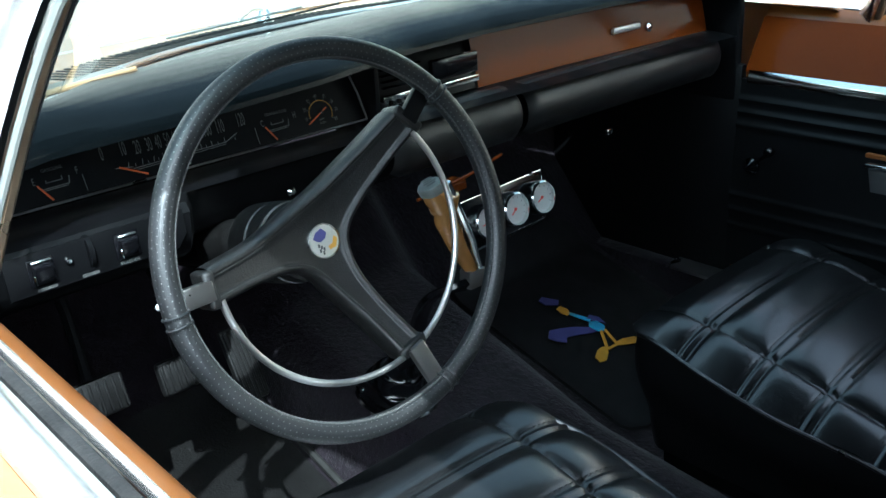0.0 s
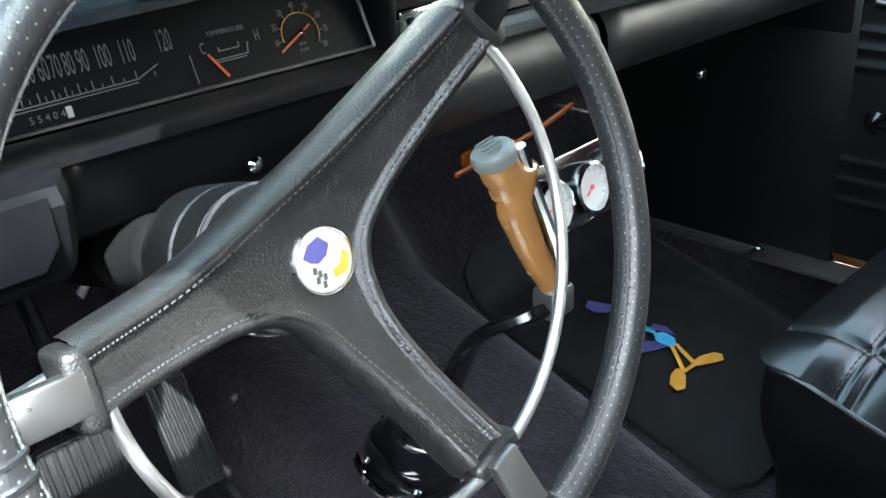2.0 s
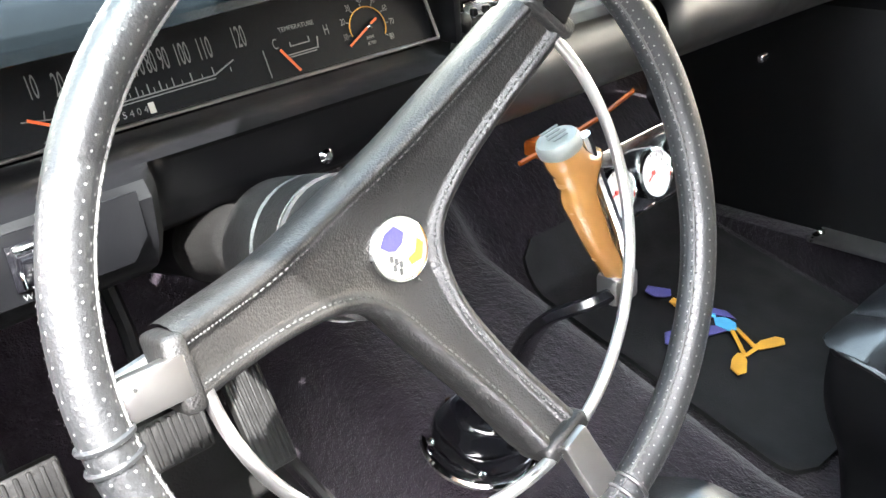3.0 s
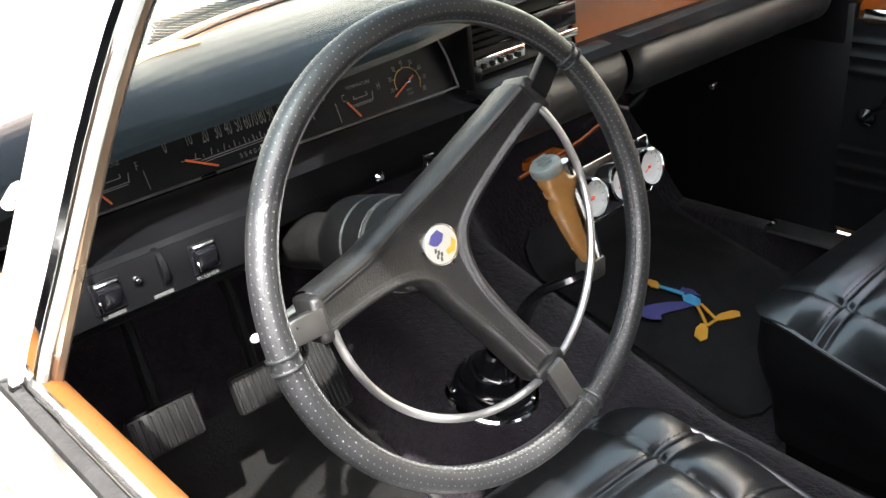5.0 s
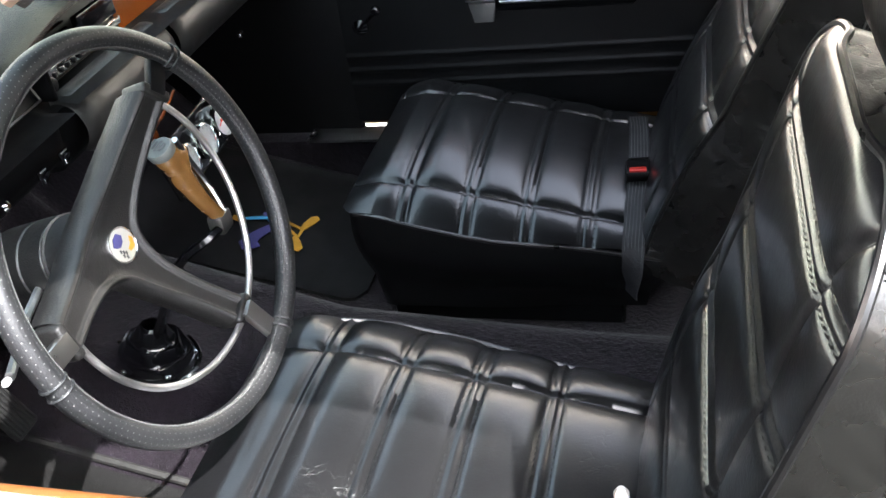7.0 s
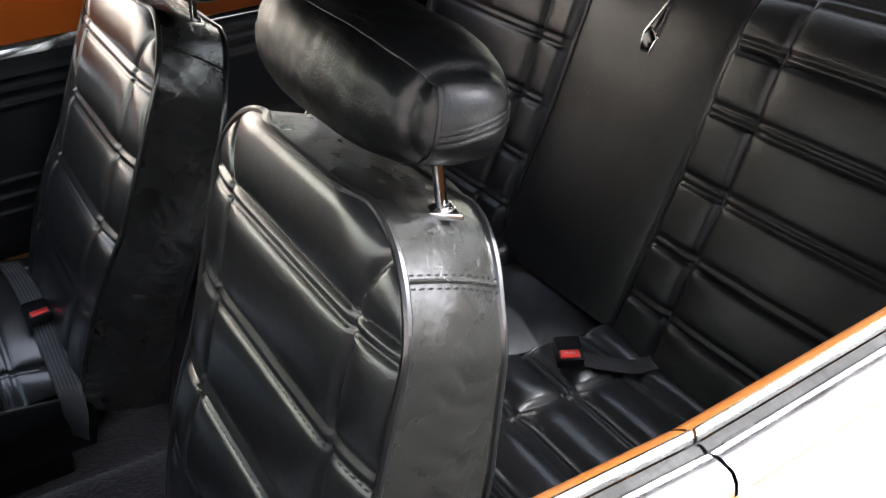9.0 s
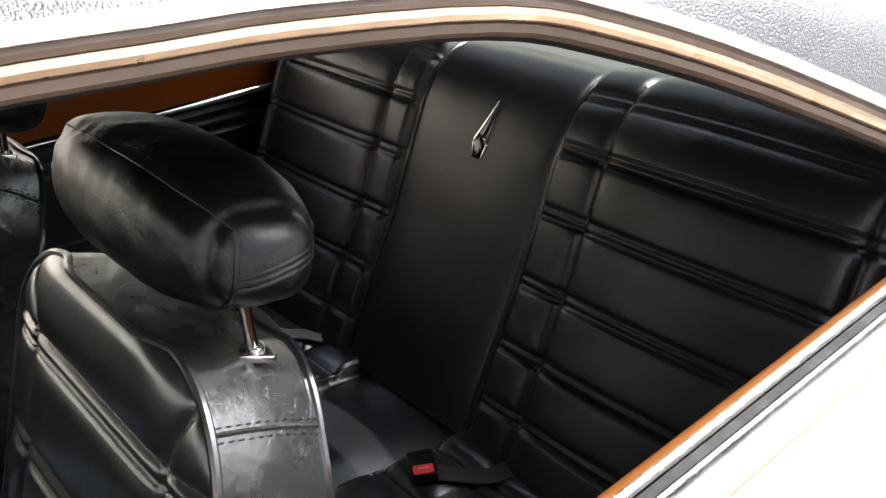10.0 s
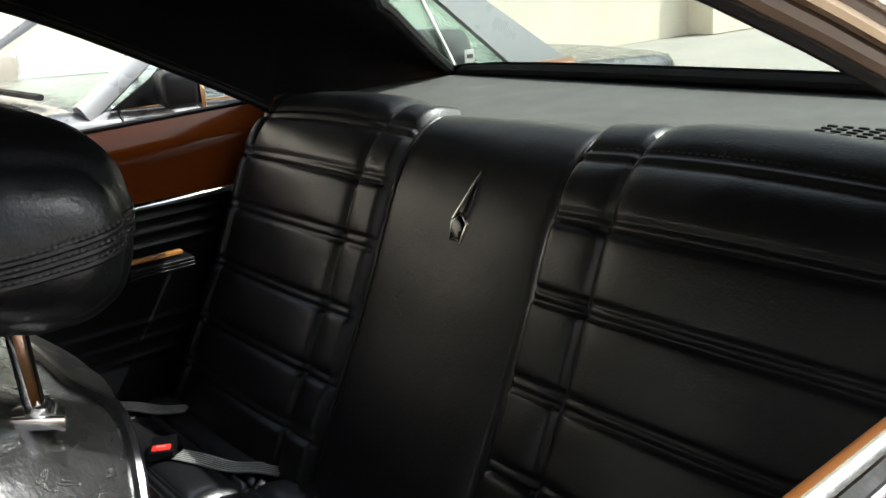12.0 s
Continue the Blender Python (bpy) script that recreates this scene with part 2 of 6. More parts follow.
def tube(pts, r, n=8, closed=False, flat=None):
    """A round (or, with flat=(w, h, up), a flattened) bar along pts; r may be a list."""
    bm = bmesh.new()
    pts = [Vector(p) for p in pts]
    m = len(pts)
    rings, ref = [], None
    for i, p in enumerate(pts):
        a = pts[(i - 1) % m] if closed or i else p
        b = pts[(i + 1) % m] if closed or i < m - 1 else p
        d = (b - a).normalized()
        up = Vector(flat[2]) if flat else (ref if ref is not None else (Vector((0, 0, 1)) if abs(d.z) < 0.9 else Vector((1, 0, 0))))
        s = d.cross(up).normalized()
        u = s.cross(d).normalized()
        ref = u
        rr = r[i] if isinstance(r, (list, tuple)) else r
        ring = []
        for k in range(n):
            t = 2 * math.pi * (k + 0.5) / n
            if flat:
                c, e = math.cos(t), math.sin(t)
                x, y = flat[0] * math.copysign(abs(c) ** 0.5, c), flat[1] * math.copysign(abs(e) ** 0.5, e)
            else:
                x, y = rr * math.cos(t), rr * math.sin(t)
            ring.append(bm.verts.new(p + s * x + u * y))
        rings.append(ring)
    for i in range(m if closed else m - 1):
        for k in range(n):
            a, b = rings[i], rings[(i + 1) % m]
            bm.faces.new((a[k], a[(k + 1) % n], b[(k + 1) % n], b[k]))
    if not closed:
        bm.faces.new(rings[0][::-1])
        bm.faces.new(rings[-1])
    return bm


def rbox(sx, sy, sz, bev=0.002, seg=2, at=None):
    bm = bmesh.new()
    bmesh.ops.create_cube(bm, size=1, matrix=Matrix.Diagonal((sx, sy, sz, 1)))
    if bev:
        bmesh.ops.bevel(bm, geom=bm.edges[:], offset=bev, segments=seg, affect="EDGES", profile=0.5)
    if at is not None:
        bm.transform(at if isinstance(at, Matrix) else Matrix.Translation(at))
    return bm


def lathe(profile, n=24, at=None):
    bm = bmesh.new()
    rings = [[bm.verts.new((r * math.cos(2 * math.pi * k / n), r * math.sin(2 * math.pi * k / n), z)) for k in range(n)] for r, z in profile]
    for a, b in zip(rings, rings[1:]):
        for k in range(n):
            bm.faces.new((a[k], a[(k + 1) % n], b[(k + 1) % n], b[k]))
    bm.faces.new(rings[0][::-1])
    bm.faces.new(rings[-1])
    bmesh.ops.remove_doubles(bm, verts=bm.verts, dist=1e-6)
    if at is not None:
        bm.transform(at)
    return bm


def merge(*bms):
    out = bmesh.new()
    for b in bms:
        me = bpy.data.meshes.new("tmp")
        b.to_mesh(me)
        b.free()
        out.from_mesh(me)
        bpy.data.meshes.remove(me)
    return out


def solid(bm, t):
    """Gives an open sheet the thickness t, towards the side opposite its normals."""
    bmesh.ops.recalc_face_normals(bm, faces=bm.faces)
    bmesh.ops.solidify(bm, geom=bm.faces[:], thickness=t)
    return bm


def prism(outline, depth, at=None, bev=0.0):
    """A plate with the given 2D outline, from z = 0 to depth."""
    bm = bmesh.new()
    f = bm.faces.new([bm.verts.new((x, y, 0)) for x, y in outline])
    r = bmesh.ops.extrude_face_region(bm, geom=[f])
    bmesh.ops.translate(bm, vec=(0, 0, depth), verts=[v for v in r["geom"] if isinstance(v, bmesh.types.BMVert)])
    if bev:
        bmesh.ops.bevel(bm, geom=[e for e in bm.edges if abs(e.verts[0].co.z - e.verts[1].co.z) < 1e-6], offset=bev, segments=2, affect="EDGES", profile=0.5)
    if at is not None:
        bm.transform(at)
    return bm


def lettering(text, size, at, align="CENTER", stretch=1.0):
    cu = bpy.data.curves.new("lettering", "FONT")
    cu.body, cu.size, cu.align_x, cu.align_y = text, size, align, "CENTER"
    cu.resolution_u = 3
    ob = bpy.data.objects.new("lettering", cu)
    me = ob.to_mesh()
    bm = bmesh.new()
    bm.from_mesh(me)
    ob.to_mesh_clear()
    bpy.data.objects.remove(ob)
    bpy.data.curves.remove(cu)
    bm.transform(at @ Matrix.Diagonal((1, stretch, 1, 1)))
    return bm


def frame_at(origin, right, up):
    """A pose with its x axis along right and its y axis along up, z facing the viewer."""
    r = Vector(right).normalized()
    n = r.cross(Vector(up)).normalized()
    u = n.cross(r)
    return Matrix(((r.x, u.x, n.x, origin[0]), (r.y, u.y, n.y, origin[1]), (r.z, u.z, n.z, origin[2]), (0, 0, 0, 1)))


def lerp_table(table, v):
    if v <= table[0][0]:
        return table[0][1]
    for (a, x), (b, y) in zip(table, table[1:]):
        if v <= b:
            t = (v - a) / (b - a)
            return x + (y - x) * (t * t * (3 - 2 * t))
    return table[-1][1]


def lin(table, v):
    if v <= table[0][0]:
        return table[0][1]
    for (a, x), (b, y) in zip(table, table[1:]):
        if v <= b:
            return x + (y - x) * (v - a) / (b - a)
    return table[-1][1]


# ---------------------------------------------------------------- the car's own lines
def belt_x(y):
    """Half width of the car at the inner edge of the window sill."""
    return 0.732 - 0.015 * max(-0.75, min(y, 0.1))


BELT = 1.017
FLOOR = 0.375


def floor_z(x, y):
    z = FLOOR + 0.28 * max(0.0, min(y, 0.45)) + 1.2 * max(0.0, y - 0.45)
    top = lin([(-1.0, 0.06), (-0.4, 0.085), (0.0, 0.125), (0.5, 0.15)], y)
    s = max(0.0, min(1.0, (0.23 - abs(x + 0.045)) / 0.11))
    return z + top * s * s * (3 - 2 * s)


# ---------------------------------------------------------------- ground and surroundings
ground = part("ground", grid(40, 40, lambda u, v: ((u - 0.5) * 160, (v - 0.5) * 160, 0.0)), CONCRETE)
tagged(ground, "pale sunlit concrete ground under the car", "ground", kind="structure")
wall_rear = part("wall_rear", rbox(34, 0.25, 4.2, 0.01, 1, (-7.9, -26, 2.1)), PLASTER)
tagged(wall_rear, "pale beige plastered wall behind the cars", "wall", kind="structure")
wall_side = part("wall_side", rbox(0.25, 36, 6.0, 0.01, 1, (9.0, -8.0, 3.0)), PLASTER)
tagged(wall_side, "pale sunlit wall beyond the parked cars", "wall", kind="structure")
# Wall added ahead of the windscreen, to brighten reflections in dash pad and seats.
wall_front = part("wall_front", rbox(44, 0.25, 8.0, 0.01, 1, (-5.0, 9.5, 4.0)), PINKPLASTER)
tagged(wall_front, "plain pale pinkish wall added in front to brighten reflections", "wall", kind="structure")
part("wall_foot", rbox(0.5, 12.0, 1.5, 0.02, 1, (8.65, -19.5, 0.75)), PLASTER, wall_side)

# ---------------------------------------------------------------- floor, tunnel, firewall
carpet = part("floor", grid(70, 130, lambda u, v: ((u - 0.5) * 1.44, -2.1 + v * 2.75, floor_z((u - 0.5) * 1.44, -2.1 + v * 2.75))), CARPET)
tagged(carpet, "dark purplish cut-pile carpet over floor and tunnel", "carpet", kind="structure")
firewall = part("firewall", rbox(1.46, 0.03, 0.68, 0.004, 1, (0, 0.66, 0.71)), HEADLINER)
tagged(firewall, "black firewall behind the pedals", "firewall", kind="structure")
bulkhead = part("bulkhead", rbox(1.4, 0.03, 0.8, 0.004, 1, (0, -1.70, 0.6)), HEADLINER)
tagged(bulkhead, "black panel behind the rear seat", "panel", kind="structure")
floor_pan = part("floor_pan", rbox(1.86, 2.9, 0.03, 0.004, 1, (0, -0.75, 0.25)), HEADLINER)
tagged(floor_pan, "black underbody of the car", "underbody", kind="structure")
# ---------------------------------------------------------------- doors and sides
def sill_sheet(side, y0, y1, profile, n=24):
    """A strip along the car whose cross-section (outwards from the sill's inner edge, height over the belt line) is given."""
    def fn(u, v):
        y = y0 + (y1 - y0) * u
        k = v * (len(profile) - 1)
        i = min(int(k), len(profile) - 2)
        f = k - i
        a, b = profile[i], profile[i + 1]
        taper = 0.06 * max(0.0, min(0.70, -0.75 - y)) if side < 0 else 0.0
        return Vector((side * (belt_x(y) - taper + a[0] + (b[0] - a[0]) * f), y, BELT + a[1] + (b[1] - a[1]) * f))
    return grid(n, (len(profile) - 1) * 2 + 1, fn)


INNER = [(-0.014, -0.10), (-0.009, -0.05), (-0.003, -0.008), (0.0, 0.0), (0.008, 0.0065), (0.016, 0.011), (0.019, 0.007)]
RUBBERS = [(0.0205, 0.002), (0.0225, 0.0055), (0.0265, 0.0062), (0.0300, 0.0045), (0.032, -0.005)]
BRIGHT = [(0.032, -0.006), (0.033, 0.006), (0.040, 0.008), (0.052, 0.006), (0.056, 0.0), (0.057, -0.009)]
SKIN = [(0.057, -0.010), (0.075, -0.016), (0.105, -0.030), (0.135, -0.055), (0.16, -0.10), (0.175, -0.17), (0.18, -0.30), (0.17, -0.48), (0.14, -0.66), (0.10, -0.76)]
LIP = [(0.0165, 0.008), (0.0165, 0.0135), (0.0185, 0.0142), (0.0200, 0.0115), (0.0212, 0.006)]


def door_shell(name, side, y0, y1, label):
    ob = thing(name, label, "door", kind="structure")
    part("window_sill", sill_sheet(side, y0, y1, INNER), DIMPAINT, ob, "orange-brown painted inner window sill")
    part("glass_seal", sill_sheet(side, y0, y1, RUBBERS), DIRTY, ob, "weathered black rubber glass seal")
    part("seal_lip", sill_sheet(side, y0, y1, LIP), BRIGHTWORK, ob, "thin bright lip")
    part("belt_moulding", sill_sheet(side, y0, y1, BRIGHT), BRIGHTWORK, ob, "chrome belt moulding")
    part("outer_skin", sill_sheet(side, y0, y1, SKIN, 30), PAINT, ob, "orange outer door skin")
    return ob


driver_door = door_shell("door_1", -1, 0.10, -0.7455, "orange car door with open window and chrome-edged sill")
quarter_left = door_shell("quarter_panel_1", -1, -0.7485, -2.4, "orange rear quarter panel with chrome belt moulding")
part("door_jamb", sill_sheet(-1, -0.730, -0.762, [(a - 0.0012, b - 0.0012) for a, b in SKIN], 6), PAINT, quarter_left, "orange painted jamb in the door gap")
passenger_door = door_shell("door_2", 1, 0.13, -0.742, "black-trimmed passenger door with orange painted top")
quarter_right = door_shell("quarter_panel_2", 1, -0.750, -2.4, "orange-brown rear quarter panel beside the back seat")
# rubber plug and wedge at the gap between the door and the quarter panel
gap_seal = thing("gap_seal", "weathered rubber plug at the door gap", "seal")
part("plug", rbox(0.03, 0.022, 0.016, 0.005, 2, (-belt_x(-0.736) - 0.026, -0.746, BELT - 0.006)), DIRTY, gap_seal)
part("tab", rbox(0.02, 0.03, 0.006, 0.002, 2, (-belt_x(-0.76) - 0.03, -0.776, BELT + 0.002)), DIRTY, gap_seal)


def wall_side_inner(name, side, y0, y1, label):
    def fn(u, v):
        y = y0 + (y1 - y0) * u
        return (side * (belt_x(y) - 0.012 - 0.03 * (1 - v)), y, FLOOR - 0.05 + (BELT - 0.09 - FLOOR + 0.05) * v)
    ob = part(name, solid(grid(20, 10, fn), 0.02), HEADLINER)
    return tagged(ob, label, "trim panel", kind="structure")


wall_side_inner("trim_left", -1, 0.6, -1.7, "black inner side trim under the driver's sill")
lock_pin = thing("lock_pin", "chrome door lock pin standing on the sill", "lock pin")
part("pin", lathe([(0.0034, 0), (0.0032, 0.030), (0.0038, 0.033), (0.0038, 0.052), (0.002, 0.055)], 14, Matrix.Translation((-belt_x(-0.5) - 0.008, -0.525, BELT - 0.002))), SATIN, lock_pin)
part("ferrule", lathe([(0.009, 0), (0.009, 0.002), (0.006, 0.004)], 14, Matrix.Translation((-belt_x(-0.5) - 0.008, -0.525, BELT - 0.002))), CHROME, lock_pin)

# passenger door's inner trim: ribbed black vinyl, chrome strip, armrest, handle, winder
def rib(z):
    d = 0.0
    for c in (0.872, 0.848, 0.824, 0.69, 0.66, 0.63):
        d += (0.0036 if z > 0.76 else 0.0028) * math.exp(-((z - c) / 0.005) ** 2)
    return d


def panel_fn(y0, y1, z0, z1, x0, flare):
    def fn(u, v):
        y, z = y0 + (y1 - y0) * u, z0 + (z1 - z0) * v
        return (x0 + flare * max(0.0, z - 0.7) - 0.067 * min(0.0, y + 0.0) * 0.35 - rib(z), y, z)
    return fn


door_trim = part("door_trim", solid(grid(12, 110, panel_fn(0.13, -0.73, 0.545, 0.908, 0.640, 0.08)), -0.02), TRIMVINYL)
tagged(door_trim, "black ribbed vinyl door trim panel", "door trim", kind="structure")
part("chrome_strip", tube([(0.660 + 0.023 * -y, y, 0.913) for y in np.linspace(0.115, -0.73, 12)], 0.006, 10, flat=(0.005, 0.0125, (0.25, 0, 1))), CHROME, door_trim)
part("painted_panel", grid(10, 6, lambda u, v: (0.668 + 0.055 * v + 0.015 * u * (1 - v), 0.13 - 0.865 * u, 0.919 + 0.092 * v)), SHADEPAINT, door_trim, "orange-brown painted metal")
quarter_trim = part("quarter_trim", solid(grid(12, 110, panel_fn(-0.75, -1.56, 0.5, 0.893, 0.645, 0.06)), -0.02), TRIMVINYL)
tagged(quarter_trim, "black ribbed vinyl trim beside the back seat", "trim panel", kind="structure")
part("chrome_strip", tube([(0.668, y, 0.899) for y in np.linspace(-0.75, -1.42, 8)], 0.006, 10, flat=(0.0045, 0.0065, (0.35, 0, 1))), CHROME, quarter_trim)
# painted metal above it: an upright face that breaks back to a narrow ledge under the window, and the window's seal
QUARTER = [(0.672, 0.906), (0.676, 0.93), (0.680, 0.955), (0.684, 0.978), (0.690, 0.986), (0.708, 0.998), (0.732, 1.016)]


def quarter_fn(u, v):
    k = v * (len(QUARTER) - 1)
    i = min(int(k), len(QUARTER) - 2)
    (x0, z0), (x1, z1) = QUARTER[i], QUARTER[i + 1]
    return (x0 + (x1 - x0) * (k - i), -0.745 - 0.85 * u, z0 + (z1 - z0) * (k - i) + 0.03 * u * max(0.0, v - 0.1))


part("painted_panel", grid(24, 13, quarter_fn), SHADEPAINT, quarter_trim, "orange-brown painted metal")
part("window_seal", tube([Vector(quarter_fn(u, 1.0)) + Vector((0.004, 0, 0.003)) for u in np.linspace(0.0, 0.97, 20)], 0.0055, 8), RUBBER, quarter_trim, "black window seal")

armrest = thing("armrest", "black door armrest with orange strip and chrome edge", "armrest")
part("pad", rbox(0.055, 0.26, 0.034, 0.012, 3, (0.624, -0.32, 0.800)), PLASTIC, armrest)
part("strip", rbox(0.012, 0.31, 0.007, 0.002, 2, (0.608, -0.29, 0.824)), DIMPAINT, armrest, "orange strip")
part("bright_edge", tube([(0.593, y, 0.806 - 0.004 * (y < -0.42)) for y in (-0.205, -0.25, -0.35, -0.42, -0.438)], 0.0048, 10), CHROME, armrest)
part("pull", rbox(0.02, 0.055, 0.008, 0.003, 2, (0.600, -0.168, 0.811)), CHROME, armrest, "chrome latch pull")
part("cup", prism([(-0.026, 0), (0.026, 0), (0.018, -0.038), (-0.018, -0.038)], 0.01, frame_at((0.608, -0.17, 0.803), (0, -1, 0), (0, 0, 1)), 0.002), STEEL, armrest, "dull metal latch cup")

side_armrest = thing("side_armrest", "grey ribbed armrest with orange strip beside the back seat", "armrest")
part("pad", rbox(0.06, 0.13, 0.022, 0.006, 2, (0.625, -1.212, 0.803)), PLASTIC, side_armrest)
part("strip", rbox(0.014, 0.11, 0.007, 0.002, 2, (0.608, -1.205, 0.822)), PAINT, side_armrest, "orange strip")
for k in range(3):
    part("bright_rib", tube([(0.594, -1.16, 0.809 - 0.006 * k), (0.594, -1.275, 0.809 - 0.006 * k)], 0.0016, 8), CHROME, side_armrest)

winder = thing("window_winder", "chrome window winder on the passenger door", "window winder")
W0 = Vector((0.642, 0.088, 0.752))
part("boss", lathe([(0.016, 0), (0.016, 0.006), (0.010, 0.012), (0.006, 0.016)], 16, frame_at(W0, (0, -1, 0), (0, 0, 1))), GLOSSY, winder)
part("arm", tube([W0 + Vector((-0.012, 0, 0)), W0 + Vector((-0.02, -0.025, 0.022)), W0 + Vector((-0.022, -0.048, 0.04))], 0.004, 8), GLOSSY, winder)
part("knob", lathe([(0.005, 0), (0.009, 0.006), (0.010, 0.014), (0.006, 0.02)], 14, frame_at((0.630, 0.044, 0.792), (0, -1, 0), (0, 0, 1))), GLOSSY, winder)

kick = part("kick_panel", rbox(0.02, 0.46, 0.56, 0.006, 2, (0.675, 0.365, 0.65)), TRIMVINYL)
tagged(kick, "black kick panel in the passenger footwell", "kick panel", kind="structure")
door_foot = part("door_foot", rbox(0.02, 0.90, 0.06, 0.004, 2, (0.680, -0.28, 0.555)), PAINT)
tagged(door_foot, "orange-brown painted lower edge of the door", "door edge", kind="structure")
scuff = thing("scuff_plate", "ribbed metal scuff plate along the door sill", "scuff plate")
part("plate", rbox(0.06, 0.82, 0.008, 0.003, 2, (0.645, -0.16, 0.512)), STEEL, scuff)
for y in (0.245, -0.16, -0.5):
    part("screw", lathe([(0.006, 0), (0.005, 0.002), (0.002, 0.003)], 10, Matrix.Translation((0.65, y, 0.516))), CHROME, scuff)
inner_sill = part("inner_sill", rbox(0.07, 1.75, 0.13, 0.02, 2, (0.665, -0.27, 0.443)), CARPET)
tagged(inner_sill, "carpeted inner door sill", "sill", kind="structure")

# ---------------------------------------------------------------- roof, pillars, glass
RAIL = [(-0.068, 0.735, 1.02), (-0.10, 0.708, 1.11), (-0.13, 0.678, 1.20), (-0.175, 0.645, 1.285), (-0.26, 0.612, 1.332), (-0.40, 0.598, 1.345), (-0.55, 0.594, 1.346), (-0.65, 0.594, 1.342), (-0.74, 0.595, 1.338),
        (-0.887, 0.602, 1.322), (-0.988, 0.612, 1.293), (-1.157, 0.64, 1.224), (-1.448, 0.70, 1.083), (-1.545, 0.735, 1.030)]


def rail(side, n=48):
    return spline([(side * x, y, z) for y, x, z in RAIL], n)


def roof_edge(side, y):
    """The roof's lower edge at y: the drip rail, then the belt line behind the side window."""
    t = sorted((p.y, p) for p in rail(side, 60))
    if y <= t[0][0]:
        f = min(1.0, (t[0][0] - y) / 0.8)
        return Vector((side * (0.745 + 0.03 * f), y, t[0][1].z - 0.02 * f))
    for (a, p), (b, q) in zip(t, t[1:]):
        if y <= b:
            return p.lerp(q, (y - a) / max(1e-6, b - a))
    return t[-1][1]


CROWN = [(-2.05, 1.03), (-1.93, 1.075), (-1.68, 1.225), (-1.45, 1.315), (-1.2, 1.37), (-1.0, 1.39), (-0.7, 1.405), (-0.4, 1.40), (-0.25, 1.385)]
Y_FRONT, Y_BACK = -0.24, -2.05


def roof_point(s, y, drop=0.0):
    c = lin(CROWN, y)
    e = roof_edge(-1 if s < 0 else 1, y)
    a = abs(s)
    k = math.sin(a * math.pi / 2)
    x = e.x * (k * 0.5 + a * 0.5)
    z = c + (e.z - c) * (1 - math.sqrt(max(0.0, 1 - a ** 3.2)))
    z = max(z, e.z)
    return Vector((x * (1 - drop * 0.4), y, z - drop * (1 - 0.6 * a ** 6)))


def rear_glass_edge(y):
    return lin([(-2.0, 0.83), (-1.925, 0.79), (-1.885, 0.75), (-1.779, 0.665), (-1.70, 0.605), (-1.608, 0.54), (-1.53, 0.49)], y)


def in_rear_window(s, y):
    return -1.93 < y < -1.53 and abs(s) < rear_glass_edge(y)


def front_bow(s):
    """How far the roof's front edge bows forwards of its corners."""
    return 0.25 * (1 - abs(s) ** 4.5)


def roof_sheet(drop, hole=True, ns=64, ny=72):
    bm = bmesh.new()
    S = [-1 + 2 * i / ns for i in range(ns + 1)]
    Y = [Y_FRONT + (Y_BACK - Y_FRONT) * j / ny for j in range(ny + 1)]
    vs = [[bm.verts.new(roof_point(s, y, drop) + Vector((0, front_bow(s) * max(0.0, 1 - j / 20) ** 1.5, 0))) for j, y in enumerate(Y)] for s in S]
    for i in range(ns):
        for j in range(ny):
            sc, yc = (S[i] + S[i + 1]) / 2, (Y[j] + Y[j + 1]) / 2
            if hole and in_rear_window(sc, yc):
                continue
            bm.faces.new((vs[i][j], vs[i + 1][j], vs[i + 1][j + 1], vs[i][j + 1]))
    bmesh.ops.delete(bm, geom=[v for v in bm.verts if not v.link_faces], context="VERTS")
    return bm


roof = part("roof", roof_sheet(0.0), ROOFVINYL)
tagged(roof, "black grained vinyl roof covering", "roof", kind="structure")
ceiling = part("ceiling", roof_sheet(0.022), HEADLINER)
tagged(ceiling, "black vinyl headliner", "ceiling", kind="structure")
rear_window = thing("window_1", "slightly dusty rear window with black rubber seal", "window", kind="structure")
part("pane", grid(24, 16, lambda u, v: roof_point((u * 2 - 1) * rear_glass_edge(-1.58 - 0.35 * v), -1.58 - 0.35 * v, 0.010)), DUSTY, rear_window).visible_shadow = False
seal = [roof_point(s, -1.93, 0.012) for s in np.linspace(-0.79, 0.79, 24)] + [roof_point(rear_glass_edge(y), y, 0.012) for y in np.linspace(-1.86, -1.64, 12)] + \
       [roof_point(s, -1.60, 0.012) for s in np.linspace(0.50, -0.50, 16)] + [roof_point(-rear_glass_edge(y), y, 0.012) for y in np.linspace(-1.64, -1.86, 12)]
part("seal", tube(seal, 0.013, 8, True), RUBBER, rear_window, "black rubber seal")


def rail_tube(side, offset, r, material, name, parent, label="", n=40, cut=0):
    out = [p + Vector((side * -offset[0], 0, offset[1])) for p in rail(side, n)][cut:]
    return part(name, tube(out, r, 8), material, parent, label)


